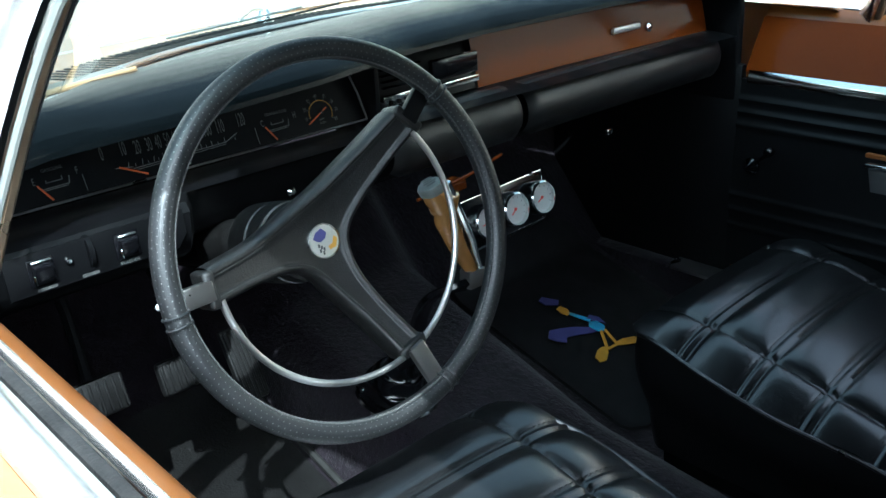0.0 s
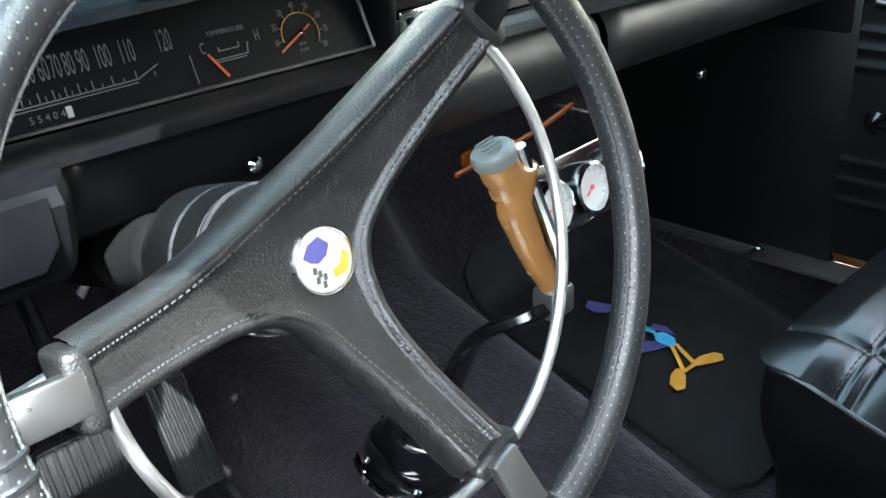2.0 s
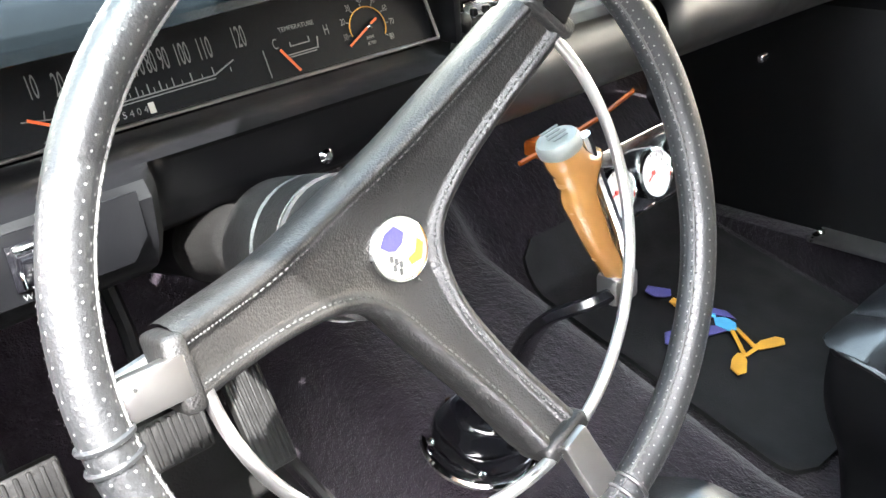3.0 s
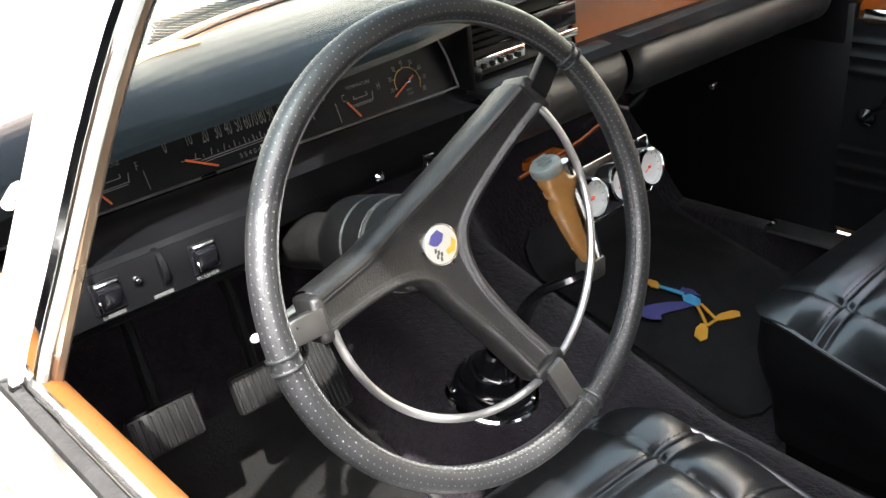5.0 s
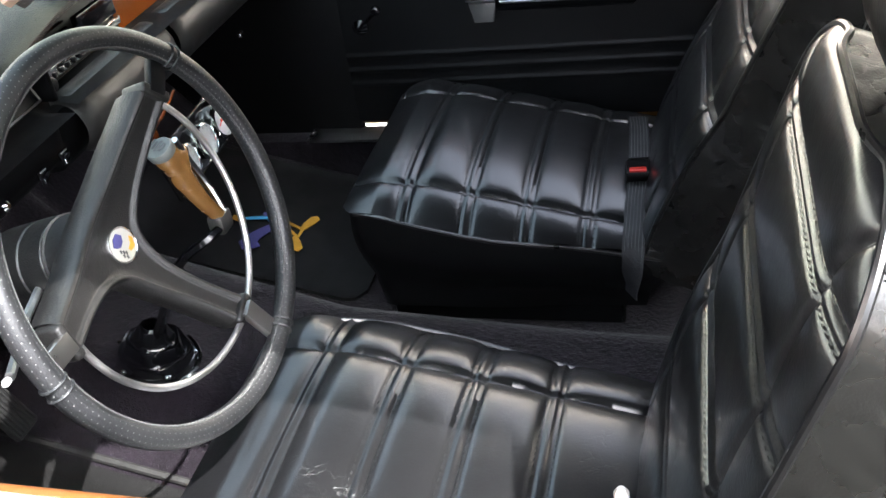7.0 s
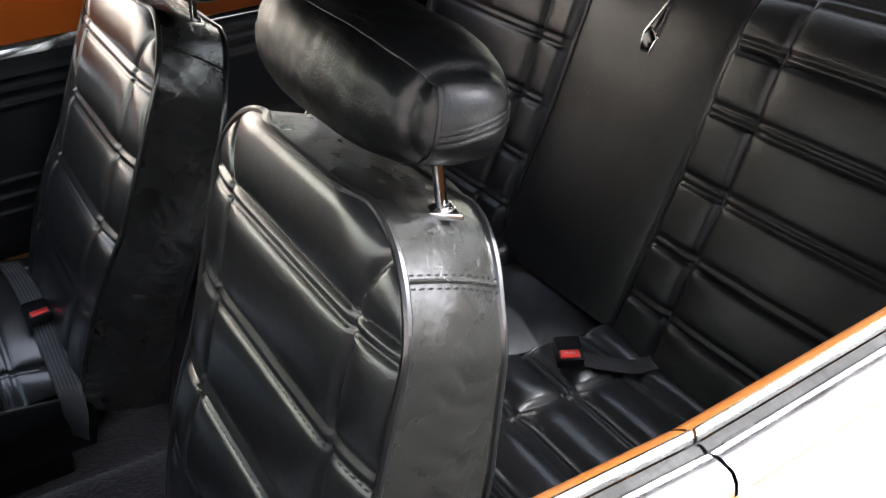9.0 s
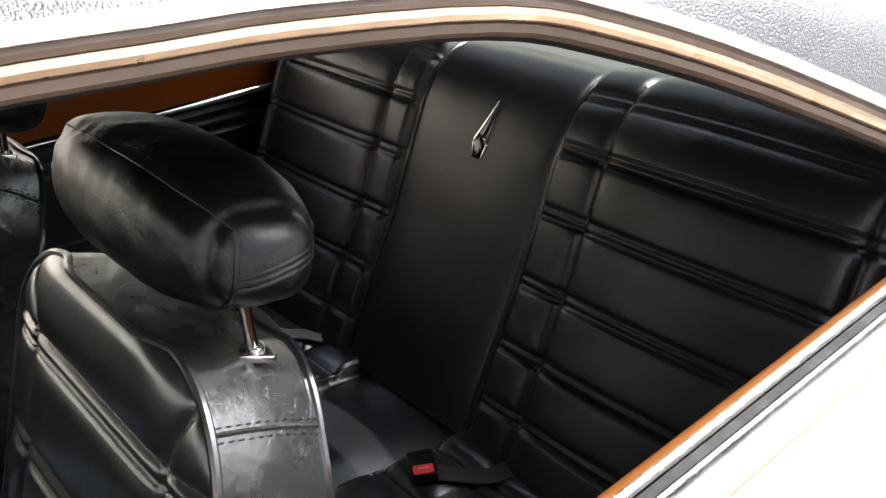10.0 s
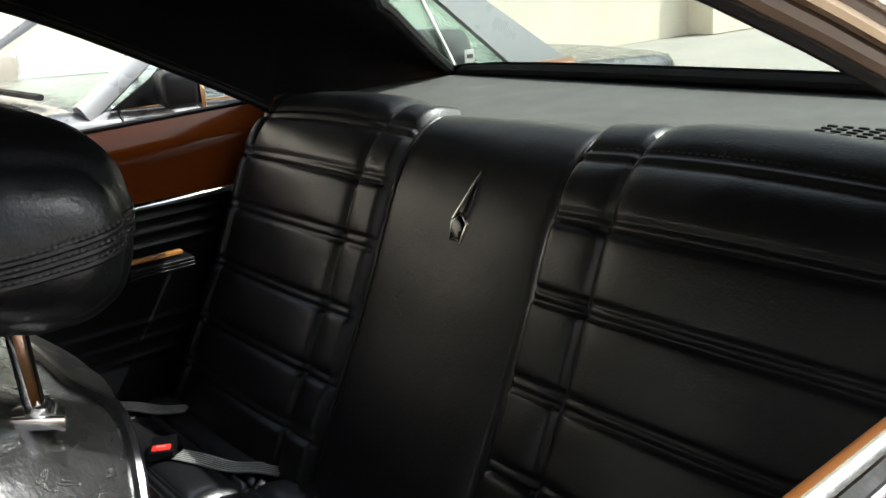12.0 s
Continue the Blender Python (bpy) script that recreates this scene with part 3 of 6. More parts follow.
for side, nm in ((-1, "window_frame_left"), (1, "window_frame_right")):
    fr = thing(nm, "chrome drip rail, painted frame and rubber over the side window", "window frame", kind="structure")
    rail_tube(side, (-0.012, 0.010), 0.0058, BRIGHTWORK, "drip_rail", fr, "chrome drip rail")
    rail_tube(side, (-0.006, 0.001), 0.0055, DARKCHANNEL, "painted_channel", fr, "dark brown channel")
    rail_tube(side, (-0.006, -0.008), 0.0058, GOLDTRIM, "bright_trim", fr, "dull gold window trim")
    rail_tube(side, (0.004, -0.018), 0.0075, DARKCHANNEL, "inner_channel", fr, "brown painted inner channel", cut=10)
    rail_tube(side, (0.014, -0.022), 0.008, RUBBER, "weatherstrip", fr, "grey-black rubber weatherstrip", cut=10)

# windscreen pillars: base on the belt line, leaning back to the header
def pillar(side):
    ob = thing("windscreen_pillar_left" if side < 0 else "windscreen_pillar_right", "windscreen pillar with bright trim and painted inner edge", "pillar", kind="structure")
    path = [Vector((side * x, y, z)) for x, y, z in ((0.748, -0.035, 0.96), (0.738, -0.058, 1.03), (0.715, -0.083, 1.10), (0.680, -0.118, 1.20), (0.652, -0.155, 1.27), (0.615, -0.21, 1.335))]
    pts = spline(path, 16)
    part("core", tube([p + Vector((side * 0.008, 0.004, 0.0)) for p in pts], 0.02, 10, flat=(0.013, 0.020, (0, 0, 1))), BRIGHTWORK, ob, "dull bright pillar cover")
    part("bright_trim", tube([p + Vector((side * 0.016, -0.012, 0.0)) for p in pts], 0.007, 8), CHROME, ob, "chrome trim")
    part("rubber", tube([p + Vector((side * 0.009, -0.019, -0.006)) for p in pts], 0.0034, 8), GREYCAP, ob, "grey weathered strip")
    part("inner_trim", tube([p + Vector((side * -0.005, 0.0, -0.002)) for p in pts], 0.0028, 8), BRONZE, ob, "brown inner edge")
    return ob


pillar(-1)
pillar(1)


def ws_y(x, v):
    """The windscreen: its base bows forwards, and it leans back to the header."""
    base, head = 0.475 - 0.45 * x * x - 0.95 * x ** 4, 0.03 - 0.58 * x * x
    return base + (head - base) * v


windscreen = thing("window_2", "tinted curved windscreen", "windscreen", kind="structure")
part("pane", grid(28, 12, lambda u, v: ((u - 0.5) * (1.38 - 0.14 * v), ws_y((u - 0.5) * 1.38, v), 1.084 + 0.271 * v)), TINT, windscreen).visible_shadow = False
part("lower_seal", tube([((u - 0.5) * 1.38, ws_y((u - 0.5) * 1.38, 0) + 0.004, 1.083) for u in np.linspace(0, 1, 30)], 0.0024, 8), RUBBER, windscreen)
part("lower_moulding", tube([((u - 0.5) * 1.40, ws_y((u - 0.5) * 1.38, 0) + 0.011, 1.0845) for u in np.linspace(0, 1, 30)], 0.0050, 8), SATIN, windscreen)
header = part("header", tube([((u - 0.5) * 1.26, ws_y((u - 0.5) * 1.26, 1) - 0.02, 1.366) for u in np.linspace(0, 1, 20)], 0.028, 10), HEADLINER)
tagged(header, "black trimmed windscreen header", "header", kind="structure")

# cowl, bonnet, wings
def bonnet_z(x, y):
    return 1.08 - 0.06 * max(0.0, y - 0.5) - 0.10 * max(0.0, abs(x) - 0.45) ** 1.5


cowl = part("cowl", grid(40, 8, lambda u, v: ((u - 0.5) * 1.5, 0.490 - 0.8 * ((u - 0.5) * 1.4) ** 2 * (1 - v) + 0.20 * v - 0.25 * ((u - 0.5) * 1.4) ** 2 * v, 1.073 - 0.004 * v)), PAINT)
tagged(cowl, "orange painted cowl below the windscreen", "cowl", kind="structure")
for k in range(72):
    x = -0.46 + 0.92 * k / 71
    y = 0.56 - 0.55 * x * x
    part("slat", rbox(0.0034, 0.075, 0.0022, 0.0005, 1, Matrix.Translation((x, y, 1.078)) @ Matrix.Rotation(0.5, 4, "Z")), RUBBER, cowl)
bonnet = part("bonnet", grid(30, 16, lambda u, v: ((u - 0.5) * 1.86, 0.69 - 0.25 * ((u - 0.5) * 1.4) ** 2 + 1.4 * v, bonnet_z((u - 0.5) * 1.86, 0.65 + 1.4 * v))), PAINT)
tagged(bonnet, "sunlit orange bonnet", "bonnet", kind="structure")
boot = part("boot_lid", grid(20, 12, lambda u, v: ((u - 0.5) * 1.50, -1.98 - 0.42 * v, 0.945 - 0.03 * v * v - 0.02 * (2 * u - 1) ** 2)), PAINT)
tagged(boot, "plain orange boot lid behind the rear window", "boot lid", kind="structure")
tail_panel = part("tail_panel", solid(grid(20, 10, lambda u, v: ((u - 0.5) * 1.72, -2.40 + 0.02 * (2 * u - 1) ** 2, 0.30 + 0.62 * v)), 0.02), PAINT)
tagged(tail_panel, "plain orange tail panel", "tail panel", kind="structure")
for side, nm in ((-1, "wing_left"), (1, "wing_right")):
    w = part(nm, grid(24, 8, lambda u, v: (side * lin([(0, 0.715), (0.3, 0.84), (0.5, 0.90), (1, 0.87)], v), 0.0 + 2.0 * u, lin([(0, 1.035), (0.3, 0.995), (0.5, 0.9), (1, 0.42)], v))), PAINT)
    tagged(w, "orange front wing", "wing", kind="structure")


def wiper(x0, y0, x1, y1, xa, ya):
    ob = thing("windscreen_wiper", "bright metal windscreen wiper parked on the glass", "wiper", "windscreen wipers")
    z = 1.104
    part("pivot", lathe([(0.016, 0), (0.014, 0.012), (0.008, 0.02)], 14, Matrix.Translation((xa, ya, 1.08))), CHROME, ob)
    mid = Vector(((x0 + x1) / 2, (y0 + y1) / 2, z + 0.006))
    part("arm", tube([(xa, ya, 1.10), ((xa + mid.x) / 2, (ya + mid.y) / 2, z + 0.008), mid], 0.0026, 8), SATIN, ob)
    part("bridge", tube([Vector((x0, y0, z)).lerp(Vector((x1, y1, z)), f) + Vector((0, 0, 0.004)) for f in (0.2, 0.5, 0.8)], 0.0019, 6), SATIN, ob)
    part("blade", tube([Vector((x0, y0, z - 0.004)).lerp(Vector((x1, y1, z - 0.004)), f) for f in (0, 0.5, 1)], 0.0018, 6), RUBBER, ob)


wiper(-0.40, 0.40, 0.04, 0.505, -0.06, 0.575)
wiper(0.12, 0.51, 0.52, 0.36, 0.34, 0.52)
# ---------------------------------------------------------------- dashboard
def lip_y(x):
    return lin([(-0.72, 0.06), (-0.6, 0.112), (-0.45, 0.122), (-0.25, 0.152), (-0.07, 0.20), (0.1, 0.215), (0.4, 0.205), (0.6, 0.16), (0.72, 0.08)], x)


dash = thing("dashboard", "black padded dashboard with orange-brown panel and strip speedometer", "dashboard")


def pad_fn(u, v):
    x = -0.71 + 1.42 * u
    yb, yl = 0.465 - 0.45 * x * x - 0.95 * x ** 4, lip_y(x)
    yb = max(yb, yl + 0.10)
    c = min(0.125, 0.64 * (yb - yl))                   # the crest, from which the pad rolls over to the lip
    prof = [(yb, 1.084), (yl + c + 0.45 * (yb - yl - c), 1.101)]
    prof += [(yl + c * (1 - math.sin(a)), 1.0705 + 0.0415 * math.cos(a)) for a in np.linspace(0.0, math.pi / 2, 11)]
    prof += [(yl + 0.008, 1.0680), (yl + 0.03, 1.0675), (yl + 0.12, 1.072)]
    k = v * (len(prof) - 1)
    i = min(int(k), len(prof) - 2)
    f = k - i
    return (x, prof[i][0] + (prof[i + 1][0] - prof[i][0]) * f, prof[i][1] + (prof[i + 1][1] - prof[i][1]) * f)


part("dash_pad", grid(80, 61, pad_fn), DASHPAD, dash, "black vinyl dash pad")
# instrument housing: face, chrome line, lower slope, switch shelf
FACE0, FACE1 = Vector((0, 0.218, 0.994)), Vector((0, 0.246, 1.078))


def lower_fn(u, v):
    x = -0.71 + (0.71 + 0.64) * u
    prof = [(0.215, 0.990), (0.196, 0.986), (0.156, 0.986), (0.140, 0.982), (0.133, 0.972), (0.137, 0.940), (0.146, 0.922), (0.165, 0.910), (0.26, 0.90), (0.45, 0.86)]
    if x > -0.155:
        prof = [(0.235, 0.988), (0.215, 0.982), (0.20, 0.976), (0.20, 0.958), (0.20, 0.938), (0.203, 0.92), (0.207, 0.91), (0.215, 0.90), (0.29, 0.885), (0.45, 0.86)]
    step = max(0.0, min(1.0, (x + 0.455) / 0.02)) if x <= -0.155 else 0.0
    prof = [(a + 0.055 * step * (2 < j < 8), b) for j, (a, b) in enumerate(prof)]
    k = v * (len(prof) - 1)
    i = min(int(k), len(prof) - 2)
    f = k - i
    return (x, prof[i][0] + (prof[i + 1][0] - prof[i][0]) * f, prof[i][1] + (prof[i + 1][1] - prof[i][1]) * f)


part("lower_dash", grid(120, 28, lower_fn), PLASTIC, dash)
part("cluster_face", prism([(-0.70, 0), (-0.15, 0), (-0.15, 0.088), (-0.70, 0.088)], 0.002, frame_at(FACE0 + Vector((0, 0, 0)), (1, 0, 0), FACE1 - FACE0)), FACE, dash, "black instrument face")
part("chrome_line", tube([(-0.70, 0.2145, 0.9935), (-0.4, 0.2145, 0.9935), (-0.145, 0.2145, 0.9935)], 0.0013, 8), STEEL, dash, "thin bright line")
part("cluster_end", tube([(-0.145, 0.2145, 0.9935), (-0.150, 0.224, 1.028), (-0.157, 0.236, 1.06)], 0.0014, 8), SLATGREY, dash)
part("divider", rbox(0.008, 0.05, 0.075, 0.002, 2, (-0.137, 0.222, 1.026)), PLASTIC, dash)


def face_at(x, h, up=0.003):
    """A pose on the instrument face, h metres up its slope."""
    d = (FACE1 - FACE0).normalized()
    n = Vector((1, 0, 0)).cross(d)
    return frame_at(Vector((x, 0, 0)) + FACE0 + d * h + n * up, (1, 0, 0), d)


def on_face(x, h, w, t, ang=0.0, up=0.003):
    return rbox(w, t, 0.0006, 0, 1, face_at(x, h, up) @ Matrix.Rotation(radians(ang), 4, "Z"))


# strip speedometer: numerals, scale and needle
NUMERALS = (("0", -0.508), ("10", -0.4830), ("20", -0.4658), ("30", -0.4516), ("40", -0.4400), ("50", -0.4285), ("60", -0.4184), ("70", -0.4100), ("80", -0.4008), ("90", -0.3910), ("100", -0.3766), ("110", -0.3589), ("120", -0.3296))
for k, (txt, x) in enumerate(NUMERALS):
    part("numeral", lettering(txt, 0.0078, face_at(x, 0.0355 + 0.002 * (k in (0, 1, 12)), 0.0035), stretch=2.9), INK, dash)
    if 0 < k < 12:
        part("scale_mark", on_face(x + 0.0015, 0.0190, 0.0007, 0.0065, -14 if k < 4 else 0), INK, dash)
        part("scale_tick", on_face((x + NUMERALS[k + 1][1]) / 2 + 0.001, 0.0175, 0.0005, 0.0032), INK, dash)
part("scale_line", merge(on_face(-0.4165, 0.0150, 0.121, 0.0010, 1.2), on_face(-0.4150, 0.0128, 0.116, 0.0008, 1.2), on_face(-0.3475, 0.0200, 0.0185, 0.0010, 22), on_face(-0.4870, 0.0172, 0.020, 0.0009, -8)), INK, dash)
part("speed_needle", on_face(-0.4780, 0.0115, 0.034, 0.0019, -26, 0.0042), NEEDLE, dash, "orange needle")
part("odometer", lettering("5 5 4 0 4", 0.0068, face_at(-0.4257, 0.0056, 0.0035)), INK, dash)
part("odometer_drum", on_face(-0.4105, 0.0060, 0.0042, 0.0075, 0, 0.0032), CREAM, dash, "pale tenths drum")


def small_gauge(x, title, lo, hi):
    part("gauge_title", lettering(title, 0.0050, face_at(x - 0.001, 0.0357, 0.0035)), INK, dash)
    part("gauge_mark", lettering(lo, 0.0068, face_at(x - 0.0235, 0.0262, 0.0035), stretch=1.7), INK, dash)
    part("gauge_mark", lettering(hi, 0.0068, face_at(x + 0.0245, 0.0275, 0.0035), stretch=1.7), INK, dash)
    part("gauge_scale", merge(on_face(x - 0.002, 0.0165, 0.030, 0.0009, 1), on_face(x - 0.002, 0.0147, 0.027, 0.0008, 1), on_face(x - 0.002, 0.0225, 0.018, 0.0009, 1), on_face(x + 0.0140, 0.0205, 0.0009, 0.009, -14), on_face(x - 0.0105, 0.0240, 0.0008, 0.003), on_face(x + 0.0070, 0.0245, 0.0008, 0.004)), INK, dash)
    part("gauge_needle", on_face(x - 0.0150, 0.0124, 0.0222, 0.0019, -57, 0.0042), NEEDLE, dash, "orange needle")


small_gauge(-0.5640, "GASOLINE", "E", "F")
small_gauge(-0.2782, "TEMPERATURE", "C", "H")
part("separator", on_face(-0.5345, 0.0132, 0.0006, 0.018, 2), INK, dash)
part("separator", on_face(-0.3129, 0.0138, 0.0006, 0.021, 2), INK, dash)
# round rev counter with a ring of numerals
TC = (-0.2137, 0.0218)
for k in range(8):
    a = radians(190 - k * 31.9)
    part("tach_numeral", lettering(str((k + 1) * 10), 0.0048, face_at(TC[0] + 0.0245 * math.cos(a), TC[1] + 0.0220 * math.sin(a), 0.0035), stretch=1.5), INK, dash)
    part("tach_mark", on_face(TC[0] + 0.0195 * math.cos(a), TC[1] + 0.0178 * math.sin(a), 0.0028, 0.0006, math.degrees(a)), INK, dash)
part("tach_ring", tube([face_at(TC[0], TC[1], 0.0032) @ Vector((0.0178 * math.cos(radians(a)), 0.0162 * math.sin(radians(a)), 0)) for a in range(196, -44, -12)], 0.0004, 6), YELLOW, dash)
part("tach_needle", on_face(TC[0] - 0.0067, TC[1] - 0.0030, 0.036, 0.0016, 27, 0.0045), NEEDLE, dash, "orange needle")
part("tach_hub", lathe([(0.0022, 0), (0.0022, 0.002), (0.001, 0.003)], 10, face_at(TC[0], TC[1], 0.0042)), CHROME, dash)
part("tach_legend", lettering("RPM", 0.0040, face_at(TC[0] - 0.001, TC[1] - 0.0085, 0.0035)), INK, dash)
part("tach_legend", lettering("X100", 0.0040, face_at(TC[0] - 0.001, TC[1] - 0.0130, 0.0035)), INK, dash)

# switch plate with rockers, thumbwheel and lamps
SW = frame_at((-0.582, 0.1318, 0.961), (1, 0, 0), (0, 0.10, 1))
part("switch_plate", prism([(-0.082, -0.024), (0.100, -0.024), (0.112, -0.010), (0.112, 0.018), (-0.082, 0.018)], 0.003, SW, 0.001), PLASTIC, dash)
for x, lab in ((-0.047, ""), (0.043, "WASHER"), (0.356, ""), (0.402, "")):
    s = SW @ Matrix.Translation((x, -0.002, 0.003)) if x < 0.1 else SW @ Matrix.Translation((x, -0.021, -0.056)) @ Matrix.Scale(0.62, 4)
    sw = part("switch", prism([(-0.0135, -0.014), (0.0135, -0.014), (0.0135, 0.014), (-0.0135, 0.014)], 0.003, s, 0.001), GLOSSY, dash)
    part("rocker", rbox(0.02, 0.02, 0.010, 0.002, 2, s @ Matrix.Translation((0, -0.001, 0.004)) @ Matrix.Rotation(0.35, 4, "X")), GLOSSY, sw)
    part("rocker_edge", rbox(0.0026, 0.011, 0.004, 0.001, 1, s @ Matrix.Translation((-0.0098, -0.006, 0.008))), CHROME, sw, "bright edge")
    part("rocker_edge", rbox(0.02, 0.0022, 0.003, 0.0008, 1, s @ Matrix.Translation((0, 0.0115, 0.006))), SATIN, sw, "bright edge")
    if lab:
        part("switch_legend", lettering(lab, 0.0055, SW @ Matrix.Translation((x, -0.0205, 0.0035))), INK, dash)
part("legend_bar", rbox(0.02, 0.003, 0.0006, 0, 1, SW @ Matrix.Translation((-0.045, -0.0205, 0.0035))), DARKTHREAD, dash)
part("legend_bar", rbox(0.018, 0.003, 0.0006, 0, 1, SW @ Matrix.Translation((0.0, -0.0205, 0.0035))), DARKTHREAD, dash)
part("thumbwheel", lathe([(0.017, -0.003), (0.018, -0.002), (0.018, 0.002), (0.017, 0.003)], 28, SW @ Matrix.Translation((0.004, 0.001, -0.006)) @ Matrix.Rotation(radians(90), 4, "Y")), PLASTIC, dash)
part("lamp", lathe([(0.004, 0), (0.0038, 0.003), (0.002, 0.005)], 12, SW @ Matrix.Translation((-0.019, 0.0, 0.003))), CHROME, dash)
for p in ((-0.290, 0.218, 0.934), (-0.452, 0.213, 0.938)):
    part("knob", lathe([(0.003, -0.03), (0.003, 0), (0.006, 0.002), (0.0065, 0.006), (0.003, 0.009)], 14, frame_at((p[0], p[1] - 0.02, p[2]), (1, 0, 0), (0, 0.1, 1))), CHROME, dash, "small chrome knob")

# centre stack: vents, heater slide and radio face
part("stack_face", prism([(-0.138, 0), (0.075, 0), (0.075, 0.075), (-0.138, 0.075)], 0.004, frame_at((0, 0.232, 0.990), (1, 0, 0), (0, 0.03, 0.075)), 0.0015), PLASTIC, dash)
for k in range(4):
    part("vent_slat", rbox(0.075, 0.006, 0.0025, 0.0008, 1, (-0.068, 0.226 + 0.002 * k, 1.025 + 0.008 * k)), GLOSSY, dash)
part("slide_plate", rbox(0.085, 0.005, 0.016, 0.002, 2, (-0.068, 0.221, 1.008)), CHROME, dash, "bright heater slide plate")
for k in range(5):
    part("slide_tab", rbox(0.006, 0.006, 0.007, 0.001, 1, (-0.099 + 0.015 * k, 0.218, 1.0055)), PLASTIC, dash)
part("radio", rbox(0.09, 0.01, 0.03, 0.002, 2, (0.028, 0.225, 1.033)), GLOSSY, dash)
part("radio_trim", rbox(0.085, 0.005, 0.010, 0.0015, 2, (0.03, 0.220, 1.009)), CHROME, dash)
part("radio_knob", lathe([(0.010, 0), (0.009, 0.014), (0.006, 0.016)], 16, frame_at((-0.12, 0.222, 1.0), (1, 0, 0), (0, 0.1, 1))), PLASTIC, dash)
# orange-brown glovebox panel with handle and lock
part("painted_panel", grid(30, 6, lambda u, v: (0.080 + 0.56 * u, 0.228 + 0.020 * v - 0.03 * u * u, 0.990 + 0.082 * v)), SHADEPAINT, dash, "orange-brown painted glovebox panel")
part("glovebox_handle", rbox(0.075, 0.008, 0.011, 0.003, 2, (0.43, 0.222, 1.025)), SATIN, dash, "brushed metal handle")
part("glovebox_lock", lathe([(0.008, 0), (0.008, 0.004), (0.004, 0.006)], 14, frame_at((0.488, 0.220, 1.018), (1, 0, 0), (0, 0.1, 1))), CHROME, dash)
part("panel_ledge", grid(24, 5, lambda u, v: (-0.14 + 0.785 * u, 0.230 - 0.062 * v - 0.03 * u * u, 0.990 - 0.001 * v - 0.004 * v * v)), PLASTIC, dash)


def roll(x0, x1):
    """Padded knee roll below the ledge."""
    def fn(u, v):
        x = x0 + (x1 - x0) * u
        e = min(1.0, min(u, 1 - u) * (x1 - x0) / 0.012)
        a = radians(150 - 210 * v)
        r = 0.040 * (0.8 + 0.2 * math.sqrt(e * (2 - e)))
        return (x, 0.204 - 0.03 * max(0.0, (x - 0.1)) ** 2 - 0.038 * math.sin(a) * r / 0.04 - 0.0, 0.948 - 0.043 * math.cos(a) * -1 * r / 0.04)
    return fn


part("knee_roll", grid(20, 22, roll(-0.135, 0.118)), KNEEPAD, dash, "padded vinyl knee roll")
part("knee_roll", grid(40, 22, roll(0.130, 0.64)), KNEEPAD, dash, "padded vinyl knee roll")
part("under_lip", tube([(-0.12, 0.15, 0.885), (-0.05, 0.15, 0.892), (0.0, 0.155, 0.896), (0.06, 0.165, 0.903)], 0.0026, 6), SHADEPAINT, dash, "orange-brown metal lip")
part("glovebox_catch", rbox(0.016, 0.008, 0.010, 0.003, 2, (0.346, 0.190, 0.868)), CHROME, dash, "small chrome catch")
part("under_bracket", rbox(0.06, 0.03, 0.016, 0.003, 1, (-0.05, 0.17, 0.88)), SHADEPAINT, dash, "orange-brown bracket")
part("dash_end", rbox(0.02, 0.35, 0.22, 0.008, 2, (0.672, 0.32, 0.97)), HEADLINER, dash)
part("dash_end", rbox(0.02, 0.32, 0.2, 0.008, 2, (-0.715, 0.28, 0.97)), HEADLINER, dash)

defroster = thing("defroster_grille", "slatted grille with tan front edge on the dash", "grille")
E_A, E_B = Vector((-0.560, 0.224, 1.1085)), Vector((-0.444, 0.242, 1.1125))
part("edge", tube([E_A, E_A.lerp(E_B, 0.5), E_B], 0.0035, 8), TAN, defroster, "tan edge strip")
for k in range(24):
    p = E_A.lerp(E_B, (k + 0.5) / 24)
    part("slat", tube([p + Vector((0, 0.004, 0)), p + Vector((-0.012, 0.030, 0.000))], 0.0013, 6), SLATGREY, defroster)

# ---------------------------------------------------------------- steering wheel
WC = Vector((-0.3951, -0.0667, 0.9700))
TIP, SLEW = radians(16.6), radians(-3.25)
WHEEL = frame_at(WC, (math.cos(SLEW), math.sin(SLEW), 0), (0, math.sin(TIP), math.cos(TIP)))
WN = WHEEL.to_3x3() @ Vector((0, 0, 1))
RIM, TUBE = 0.1899, 0.0112
ARMS = (181.8, 290.8, 43.2)
wheel = thing("steering_wheel", "black three-spoke steering wheel in perforated leather wrap", "steering wheel")


def wpt(deg, r, h=0.0):
    a = radians(deg)
    return WHEEL @ Vector((r * math.cos(a), r * math.sin(a), h))


def rim_pt(deg, phi, rr=TUBE):
    """A point on the rim; phi 0 faces the driver, 90 faces outwards."""
    p = radians(phi)
    return wpt(deg, RIM + rr * math.sin(p), rr * math.cos(p))


part("rim", tube([wpt(a, RIM) for a in np.arange(0, 360, 3)], TUBE, 20, True), LEATHER, wheel, "black perforated leather rim")
for a0 in (184.6, 187.6, 291.4, 294.2, 38.6, 41.0):
    part("wrap_band", tube([rim_pt(a0, p, TUBE + 0.0006) for p in range(0, 360, 20)], 0.0016, 6, True), LEATHER, wheel)
